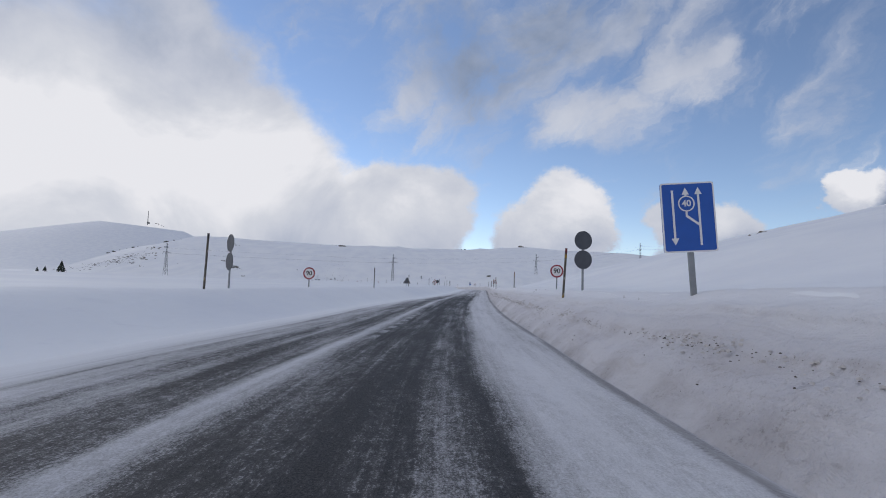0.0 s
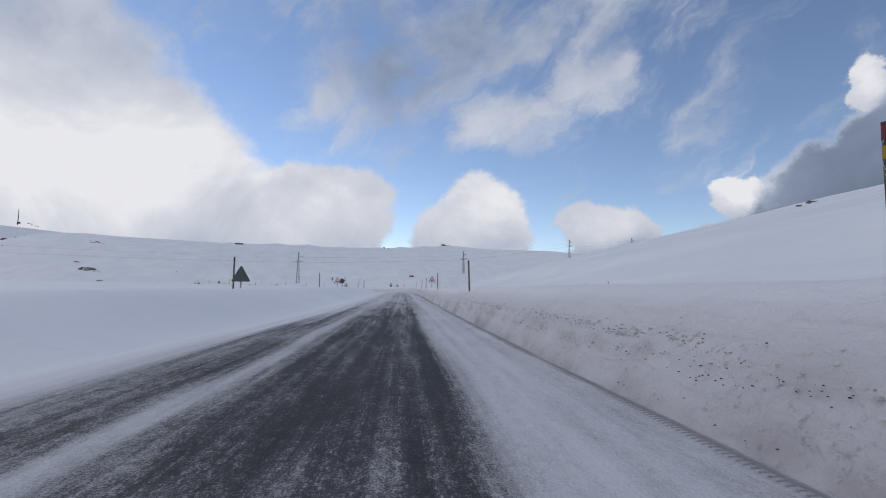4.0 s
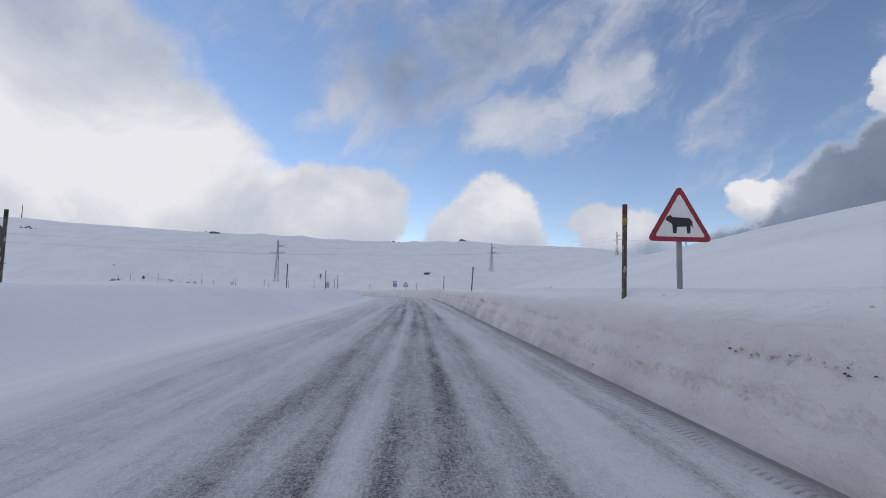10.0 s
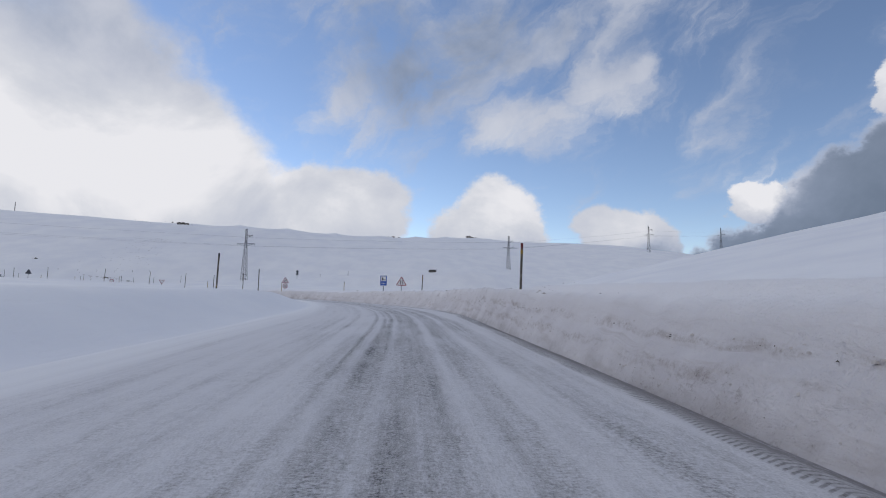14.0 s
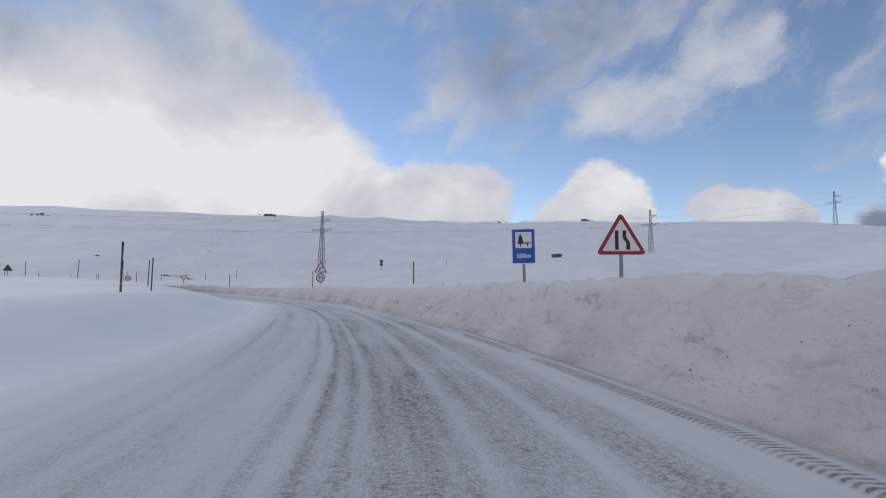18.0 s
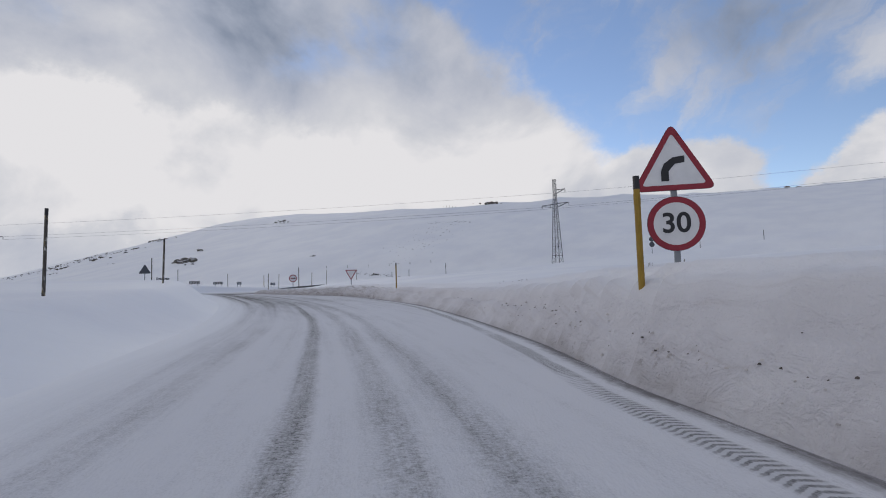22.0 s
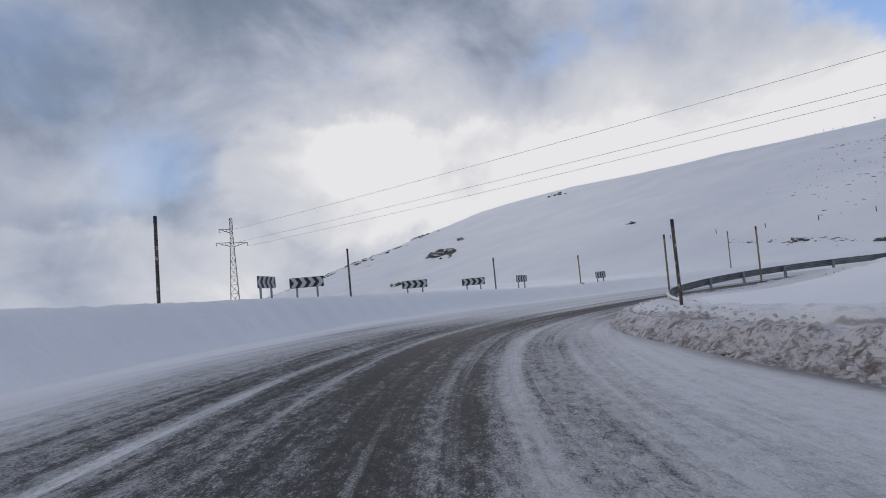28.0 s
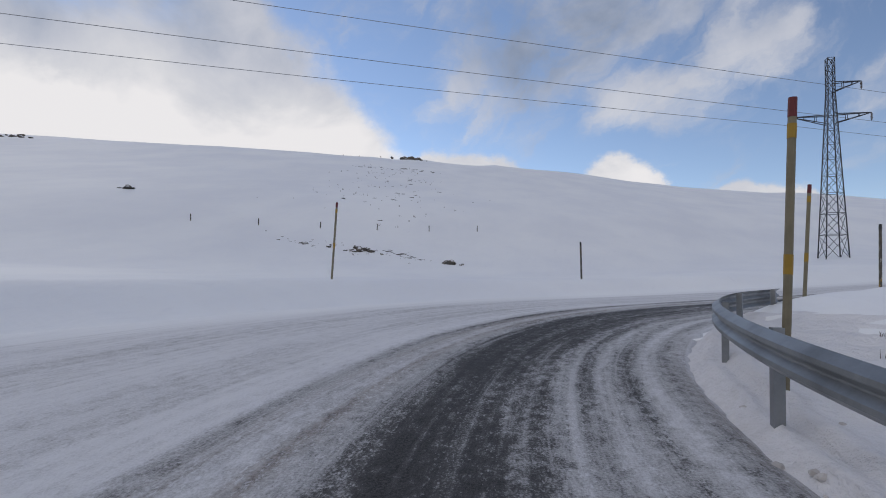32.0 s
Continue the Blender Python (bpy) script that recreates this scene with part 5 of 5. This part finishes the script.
# ---------------------------------------------------------------- pylons and their lines
def pylon():
    root = thing("power_pylon", "dark steel lattice power pylon with three cross arms, standing in snow", "pylon", "pylons of the power line")
    H, b, t = 20.0, 1.0, 0.3
    wide = lambda z: b + (t - b) * min(z / 16.5, 1.0)
    corner = [(-1, -1), (1, -1), (1, 1), (-1, 1)]
    for cx, cy in corner:
        part("leg", rod(rod(bmesh.new(), (cx * b, cy * b, -1.0), (cx * t, cy * t, 16.5), 0.065, 0.05, 4), (cx * t, cy * t, 16.5), (cx * t, cy * t, H), 0.045, 0.04, 4), LATTICE, root, "steel angle leg")
    levels = [0, 2.3, 4.4, 6.4, 8.2, 9.9, 11.4, 12.8, 14.1, 15.3, 16.5, 17.6, 18.8, 20.0]
    for i in range(4):
        (ax, ay), (cx, cy) = corner[i], corner[(i + 1) % 4]
        bm = bmesh.new()
        for z0, z1 in zip(levels, levels[1:]):
            w0, w1 = wide(z0), wide(z1)
            rod(bm, (ax * w0, ay * w0, z0), (cx * w1, cy * w1, z1), 0.026, None, 4)
            rod(bm, (cx * w0, cy * w0, z0), (ax * w1, ay * w1, z1), 0.026, None, 4)
            rod(bm, (ax * w1, ay * w1, z1), (cx * w1, cy * w1, z1), 0.03, None, 4)
        part("bracing", bm, LATTICE, root, "crossed lattice bracing")
    for z, side, reach in ((17.5, 1, 2.6), (14.3, 1, 3.4), (14.2, -1, 3.4)):
        bm = bmesh.new()
        tip = (side * reach, 0, z)
        for cy in (-t, t):
            rod(bm, (side * t, cy, z), tip, 0.05, None, 4)
            rod(bm, (side * t, cy, z - 0.9), tip, 0.045, None, 4)
            for k in (0.33, 0.66):
                px = side * (t + (reach - t) * k)
                rod(bm, (px, cy * (1 - k), z), (px, cy * (1 - k), z - 0.9 * (1 - k)), 0.03, None, 4)
        arm = part("cross_arm", bm, LATTICE, root, "tapered lattice cross arm")
        bm = bmesh.new()
        for k in range(5):
            rod(bm, (side * reach, 0, z - 0.12 - 0.13 * k), (side * reach, 0, z - 0.2 - 0.13 * k), 0.12, 0.05, 8)
        rod(bm, (side * reach, 0, z), (side * reach, 0, z - 0.85), 0.03, None, 6)
        part("insulator", bm, CERAMIC, arm, "hanging string of insulator discs")
    return root


# east, north, turn and the height of the foot
TOWERS = [(-226.7, 305.1, -88, 5.7), (-93.0, 379.6, -2, 6.6), (16.7, 451.5, -38, 14.6), (122.5, 536, -44, 34.0), (212, 612, -46, 45.0)]
first = pylon()
for i, (x, y, turn, foot) in enumerate(TOWERS):
    m = pose(x, y, foot, 0, 0, turn)
    if i:
        copy_thing(first, m)
    else:
        first.matrix_world = m
for a, b in zip(TOWERS, TOWERS[1:]):
    for sx, z in ((2.6, 16.65), (3.4, 13.45), (-3.4, 13.35)):
        ends = [pose(q[0], q[1], q[3], 0, 0, q[2]) @ Vector((sx, 0, z)) for q in (a, b)]
        bm = bmesh.new()
        pts = [ends[0].lerp(ends[1], k / 20) - Vector((0, 0, 0.6 * 4 * (k / 20) * (1 - k / 20))) for k in range(21)]
        tube(bm, pts, 0.022, 5)
        tagged(part("power_cable", bm, CABLE), "thin overhead power cable sagging between two pylons", "cable", "cables of the power line")


# ---------------------------------------------------------------- guard rail round the hairpin's nose
# east, north and the height of the beam's upper edge
RAIL = smooth_line([(-93.6, 307.6, 2.8), (-100, 311.3, 2.76), (-105, 313.0, 2.76), (-108.6, 314.9, 2.8), (-111.8, 317.2, 2.88), (-114.3, 319.7, 3.0), (-115.5, 321.8, 3.12), (-116.05, 324.5, 3.3), (-116.2, 327.2, 3.44), (-115.8, 330.0, 3.56), (-114.8, 332.6, 3.65), (-113.1, 335.5, 3.73)], 0.3)


def guard_rail():
    root = thing("guard_rail", "galvanised steel guard rail curving round the hairpin, half buried in snow", "guard rail")
    n = len(RAIL)
    zz = RAIL[:, 2] - 0.32
    way = np.gradient(RAIL[:, :2], axis=0)
    way /= np.linalg.norm(way, axis=1)[:, None]
    prof = [(0.0, 0.0), (0.02, 0.015), (0.08, 0.06), (0.08, 0.1), (0.02, 0.15), (0.02, 0.17), (0.08, 0.22), (0.08, 0.26), (0.02, 0.305), (0.0, 0.32)]
    prof = prof + [(d - 0.012, z) for d, z in prof[::-1]]
    bm = bmesh.new()
    rows = []
    for p, w, z in zip(RAIL, way, zz):
        nx, ny = -w[1], w[0]
        rows.append([bm.verts.new((p[0] + nx * d, p[1] + ny * d, z + h)) for d, h in prof])
    for a, b in zip(rows, rows[1:]):
        for i in range(len(prof)):
            j = (i + 1) % len(prof)
            bm.faces.new((a[i], a[j], b[j], b[i]))
    bm.faces.new(rows[0])
    bm.faces.new(rows[-1][::-1])
    bmesh.ops.recalc_face_normals(bm, faces=bm.faces[:])
    beam = part("beam", bm, GALV, root, "corrugated steel beam")
    for f in beam.data.polygons:
        f.use_smooth = False
    for i in range(4, n, 9):
        p, w = RAIL[i], way[i]
        part("post", box(bmesh.new(), (p[0] + w[1] * 0.08, p[1] - w[0] * 0.08, zz[i] - 0.12), (0.1, 0.09, 0.9), math.atan2(w[1], w[0])), GALV, root, "steel rail post")
    return root


guard_rail()


# ---------------------------------------------------------------- rocks and scrub showing through the snow
def rock_mesh(seed):
    """An angular boulder: a ball cut by a dozen planes."""
    rng = np.random.RandomState(seed)
    bm = bmesh.new()
    bmesh.ops.create_icosphere(bm, subdivisions=3, radius=1.0)
    cuts = [(Vector(rng.normal(0, 1, 3)).normalized(), rng.uniform(0.45, 0.82)) for _ in range(12)]
    for v in bm.verts:
        for n, c in cuts:
            over = v.co.dot(n) - c
            if over > 0:
                v.co -= n * over
        v.co *= 1 + 0.12 * noise.noise(v.co * 3.0 + Vector((seed * 3.1, 0, 0)))
        v.co.z *= 0.62
    return bm


def outcrop(x, y, spread, count, size, seed, label="dark rock outcrop breaking through the snow on the slope", flat=1.0, along=0.0):
    root = thing("rock_outcrop", label, "rocks")
    root.location = (x, y, ground_at(x, y))
    rng = np.random.RandomState(seed)
    for i in range(count):
        dx, dy = rng.normal(0, spread, 2) * (1.0, 0.45)
        dx, dy = dx * math.cos(along) - dy * math.sin(along), dx * math.sin(along) + dy * math.cos(along)
        near = math.exp(-(dx * dx + dy * dy) / (2 * spread * spread))
        s = size * rng.uniform(0.35, 0.75) * (0.5 + 0.9 * near)
        ob = part("rock", rock_mesh(seed * 17 + i), SNOWY_ROCK, root)
        ob.location = (dx, dy, ground_at(x + dx, y + dy) - root.location.z + 0.02 * s)
        ob.scale, ob.rotation_euler = (s * rng.uniform(0.9, 1.5), s, s * flat), (rng.uniform(-0.35, 0.35), rng.uniform(-0.35, 0.35), rng.uniform(0, 6.28))
    return root


CREST = "thin line of dark rock along the snowy crest"
for args in ((-205, 349.5, 3.2, 17, 1.9, 1, "dark jagged rock outcrop breaking through the snow slope", 1.15), (-221, 361.5, 1.2, 4, 1.3, 21), (-242, 411, 4.0, 7, 1.2, 2), (-166, 468.5, 3.0, 22, 1.0, 3, "low pile of dark rocks crowning the snowy hilltop", 1.7),
             (3, 697, 4.0, 9, 1.9, 4), (-61, 582, 6.0, 8, 1.2, 5), (-163, 365.5, 0.5, 3, 0.8, 6), (-187.5, 331.2, 1.2, 8, 0.9, 9),
             (-127.6, 363.8, 0.5, 8, 0.55, 31, "small cluster of dark stones in the snow", 1.1), (-135.6, 362.9, 1.1, 16, 0.6, 32, "small cluster of dark stones in the snow"),
             (-327, 374, 3.0, 6, 1.7, 11, CREST, 0.8, 0.8), (-318, 388, 4.0, 7, 1.8, 12, CREST, 0.8, 0.9), (-303, 412, 5.0, 6, 1.6, 13, CREST, 0.8, 0.9), (-276, 349, 4.0, 8, 1.5, 14, CREST, 0.8, 0.3),
             (-290, 378, 6.0, 9, 1.6, 15, CREST, 0.8, 0.8), (-277, 337, 2.4, 7, 1.4, 16, CREST, 0.8, 0.2),
             (-288, 338, 2.2, 6, 0.9, 41), (-281, 364, 2.6, 7, 0.9, 42), (-275, 358, 1.8, 5, 0.8, 43), (-265, 331, 1.6, 5, 0.7, 44), (-247, 343, 1.5, 4, 0.6, 45), (-292, 350, 2.0, 6, 0.9, 46),
             (58.5, 138.0, 0.9, 5, 0.5, 51, "few dark rocks on the hillside's snowy brow", 1.0, 0.5), (62.0, 140.6, 0.5, 3, 0.9, 52, "few dark rocks on the hillside's snowy brow", 1.2),
             (-1405, 1835, 14.0, 7, 4.0, 47, "dark rocks on the far summit's shoulder", 0.6)):
    outcrop(*args)


def hut():
    root = thing("stone_hut", "low dark stone hut half buried on the snowy slope", "hut")
    part("wall", box(bmesh.new(), (0, 0, 0.1), (2.6, 1.8, 1.2)), ROCK, root, "dark stone wall")
    part("roof", slab(bmesh.new(), [(-1.5, 0.66), (1.5, 0.82), (1.46, 0.94), (-1.46, 0.78)], -1.1, 1.1), SIGN_BACK, root, "dark sloping roof")
    part("chimney", rod(bmesh.new(), (0.4, 0, 0.75), (0.4, 0, 1.25), 0.07, 0.06, 6), GALV, root, "thin flue pipe")
    root.matrix_world = pose(-20.8, 389.7, ground_at(-20.8, 389.7), 0, 0, 25)


def mast():
    root = thing("radio_mast", "tall thin radio mast on the far snowy summit", "mast")
    part("shaft", rod(bmesh.new(), (0, 0, -5), (0, 0, 52), 1.6, 0.8, 6), LATTICE, root, "grey lattice shaft")
    part("base_cabin", box(bmesh.new(), (3, 0, 2), (8, 6, 6)), SIGN_BACK, root, "small cabin at its foot")
    root.location = (-1477, 1857, ground_at(-1477, 1857) - 3.0)


hut()
mast()


def conifer(x, y, h, seed):
    root = thing("conifer", "small dark conifer standing alone in the snow", "tree", "lone conifers on the hillside")
    part("trunk", rod(bmesh.new(), (0, 0, -0.5), (0, 0, h * 0.9), h * 0.035, h * 0.008, 7), TWIG, root, "thin brown trunk")
    rng = np.random.RandomState(seed)
    vs, fs = [], []
    for i in range(420):
        t = rng.rand() ** 0.8
        r = (1 - t) * h * 0.3 * rng.uniform(0.5, 1.05)
        a = rng.uniform(0, 6.28)
        z = h * (0.1 + 0.9 * t)
        c, w, g = Vector((r * math.cos(a), r * math.sin(a), z)), h * 0.05, len(vs)
        out = Vector((math.cos(a), math.sin(a), -0.45)) * h * 0.1 * (1.1 - t)
        side = Vector((-math.sin(a), math.cos(a), 0)) * w * (1.2 - t)
        vs += [c - side, c + side, c + out + Vector((0, 0, rng.uniform(-0.02, 0.02) * h)), c + Vector((0, 0, w))]
        fs += [(g, g + 1, g + 2), (g, g + 2, g + 3), (g + 1, g + 3, g + 2)]
    me = bpy.data.meshes.new("crown")
    me.from_pydata(vs, [], fs)
    me.materials.append(PINE)
    ob = new("crown", me)
    ob.parent, ob["label"] = root, "dark needle crown"
    root.matrix_world = pose(x, y, ground_at(x, y), 0, 0, seed * 40)


for args in ((-106, 107, 3.0, 1), (-100, 97, 1.3, 2), (-104, 99, 1.1, 3), (-150, 120, 1.8, 4)):
    conifer(*args)


# ---------------------------------------------------------------- stakes up the slope
def stake():
    root = thing("fence_stake", "short dark wooden stake standing in the snow slope", "stake", "row of stakes across the slope")
    part("shaft", rod(bmesh.new(), (0, 0, -0.4), (0, 0, 0.62), 0.05, 0.045, 6), WOOD, root)
    return root


first = stake()
for i in range(6):
    x, y = -150.0 + 4.45 * i, 359.5 + 3.35 * i
    m = pose(x, y, ground_at(x, y), 0, (i * 37 % 7) - 3, 0)
    if i:
        copy_thing(first, m)
    else:
        first.matrix_world = m
for i in range(5):
    x, y = -163 + 4.0 * i - 30, 468.5 - 3.0 * i
    copy_thing(first, pose(x, y, ground_at(x, y), 0, i % 3 - 1, 0))


# ---------------------------------------------------------------- scattered stuff: scrub, stones and clods
def scatter(name, places, make, material, label, category):
    """One mesh of many small pieces. make gives the points and faces of a piece by a random source."""
    rng = np.random.RandomState(len(places) + 5)
    vs, fs = [], []
    xs, ys = np.array([p[0] for p in places]), np.array([p[1] for p in places])
    zs = land(xs, ys)
    for x, y, z, p in zip(xs, ys, zs, places):
        v, f = make(rng, p[2])
        g = len(vs)
        vs += [(x + a, y + b, z + c + p[3]) for a, b, c in v]
        fs += [tuple(g + i for i in q) for q in f]
    me = bpy.data.meshes.new(name)
    me.from_pydata(vs, [], fs)
    me.materials.append(material)
    return tagged(new(name, me), label, category, kind="stuff")


def tuft(rng, size):
    v, f = [], []
    for k in range(rng.randint(4, 9)):
        a, lean, h = rng.uniform(0, 6.28), rng.uniform(0.1, 0.6), size * rng.uniform(0.5, 1.1)
        ox, oy = rng.normal(0, size * 0.25, 2)
        dx, dy, w, g = math.cos(a) * lean * h, math.sin(a) * lean * h, size * 0.035, len(v)
        v += [(ox - w, oy, -0.05), (ox + w, oy, -0.05), (ox + dx * 0.5, oy + dy * 0.5 + w, h * 0.6), (ox + dx, oy + dy, h)]
        f += [(g, g + 1, g + 2), (g + 1, g + 3, g + 2), (g, g + 2, g + 3)]
    return v, f


def clod(rng, size):
    """A rough lump of ten or so faces."""
    n = 5
    v = [(0, 0, size * rng.uniform(0.5, 0.8))]
    for z, r in ((0.35, 0.8), (-0.1, 1.0)):
        for k in range(n):
            a = 6.28 * k / n + rng.uniform(-0.3, 0.3)
            q = size * r * rng.uniform(0.65, 1.1)
            v.append((q * math.cos(a), q * math.sin(a) * rng.uniform(0.7, 1), size * (z + rng.uniform(-0.12, 0.12))))
    f = [(0, 1 + k, 1 + (k + 1) % n) for k in range(n)]
    f += [(1 + k, 6 + k, 6 + (k + 1) % n, 1 + (k + 1) % n) for k in range(n)]
    return v, f


def ledge_stone(rng, size):
    """A low stone, long across the slope."""
    v, f = clod(rng, size)
    w = rng.uniform(1.2, 3.0)
    return [(a * w, b * 0.6, c * 0.55) for a, b, c in v], f


rng = np.random.RandomState(7)


def beside_road(count, s0, s1, d0, d1, size, lift, bias=1.0):
    """Places along the right-hand verge, in clumps: metres out from the road's edge."""
    out = []
    while len(out) < count:
        s = rng.uniform(s0, s1)
        clump, reach = rng.randint(1, 7), rng.uniform(d0, d1) * rng.rand() ** (bias - 1 if bias > 1 else 0)
        for _ in range(clump):
            i = int(np.argmin(np.abs(ROAD_S - s - rng.normal(0, 0.8))))
            d = right_width(ROAD_S[i]) + max(d0, reach + rng.normal(0, 0.25))
            on = rng.uniform(-0.25, 0.25)
            out.append((ROAD[i, 0] + RIGHT[i, 0] * d - RIGHT[i, 1] * on, ROAD[i, 1] + RIGHT[i, 1] * d + RIGHT[i, 0] * on, size * rng.uniform(0.4, 1.3), lift))
    return out


def along_lips(count, s0, s1, share, size):
    """Places on the broken edges of the bank; share: how far up between foot and crest."""
    out = []
    while len(out) < count:
        s = rng.uniform(s0, s1)
        for _ in range(rng.randint(3, 14)):
            i = int(np.argmin(np.abs(ROAD_S - s - rng.normal(0, 0.9))))
            d = right_width(ROAD_S[i]) + bank_width(ROAD_S[i]) * (share + rng.normal(0, 0.045))
            on = rng.uniform(-0.25, 0.25)
            out.append((ROAD[i, 0] + RIGHT[i, 0] * d - RIGHT[i, 1] * on, ROAD[i, 1] + RIGHT[i, 1] * d + RIGHT[i, 0] * on, size * rng.uniform(0.35, 1.4), 0.07))
    return out


def on_slope(x0, y0, x1, y1, width, count, size, lift=0.0):
    out = []
    for _ in range(count):
        t = rng.rand()
        out.append((x0 + (x1 - x0) * t + rng.normal(0, width), y0 + (y1 - y0) * t + rng.normal(0, width * 0.6), size * rng.uniform(0.35, 1.4), lift))
    return out


scatter("verge_scrub", beside_road(60, -8, 300, 1.4, 4.0, 0.04, 0.05) + beside_road(60, 205, 262, 1.4, 2.8, 0.05, 0.05), tuft, TWIG, "dry brown grass tufts poking through the verge snow", "dry grass")
scatter("dirty_clods", beside_road(1500, 318, 358, 0.1, 1.1, 0.055, 0.08) + beside_road(350, 352, 376, 0.0, 0.9, 0.05, 0.05) + beside_road(500, -8, 290, 0.15, 0.7, 0.032, 0.05)
        + along_lips(800, 55, 300, 0.3, 0.034) + along_lips(1300, -4, 75, 0.46, 0.034) + along_lips(420, 120, 225, 0.57, 0.032) + along_lips(420, 200, 268, 0.85, 0.05), clod, CLOD, "lumps of dirty ploughed snow on the bank", "snow lumps")
scatter("soil_crumbs", along_lips(1000, 55, 135, 0.3, 0.015) + along_lips(1500, -4, 75, 0.45, 0.015) + along_lips(300, 130, 225, 0.57, 0.018) + along_lips(350, 255, 300, 0.34, 0.024) + along_lips(300, 205, 256, 0.8, 0.024) + beside_road(260, -4, 300, 0.1, 1.0, 0.018, 0.06),
        clod, SOIL, "dark crumbs of soil thrown on the snow bank", "soil crumbs")
scatter("slope_stones", on_slope(-152, 416, -138, 375, 4.5, 42, 0.17) + on_slope(-142.5, 361.2, -139.5, 361.5, 0.9, 16, 0.14) + on_slope(-134, 364.5, -131, 363.5, 0.8, 22, 0.14) + on_slope(-160, 415.5, -146, 422.5, 1.6, 40, 0.17)
        + on_slope(-302, 314, -285, 362, 5.0, 150, 0.5),
        ledge_stone, ROCK, "scattered dark stones showing through the snow slope", "stones")
scatter("slope_scrub", on_slope(-153, 420, -137, 374, 5.5, 120, 0.22) + on_slope(-142, 361.0, -130, 363.6, 1.6, 40, 0.15) + on_slope(-113.9, 329.5, -113.3, 330.5, 0.2, 4, 0.13) + on_slope(-129.6, 327.1, -129.1, 327.3, 0.12, 7, 0.13), tuft, TWIG, "brown scrub showing through the snow slope", "scrub")
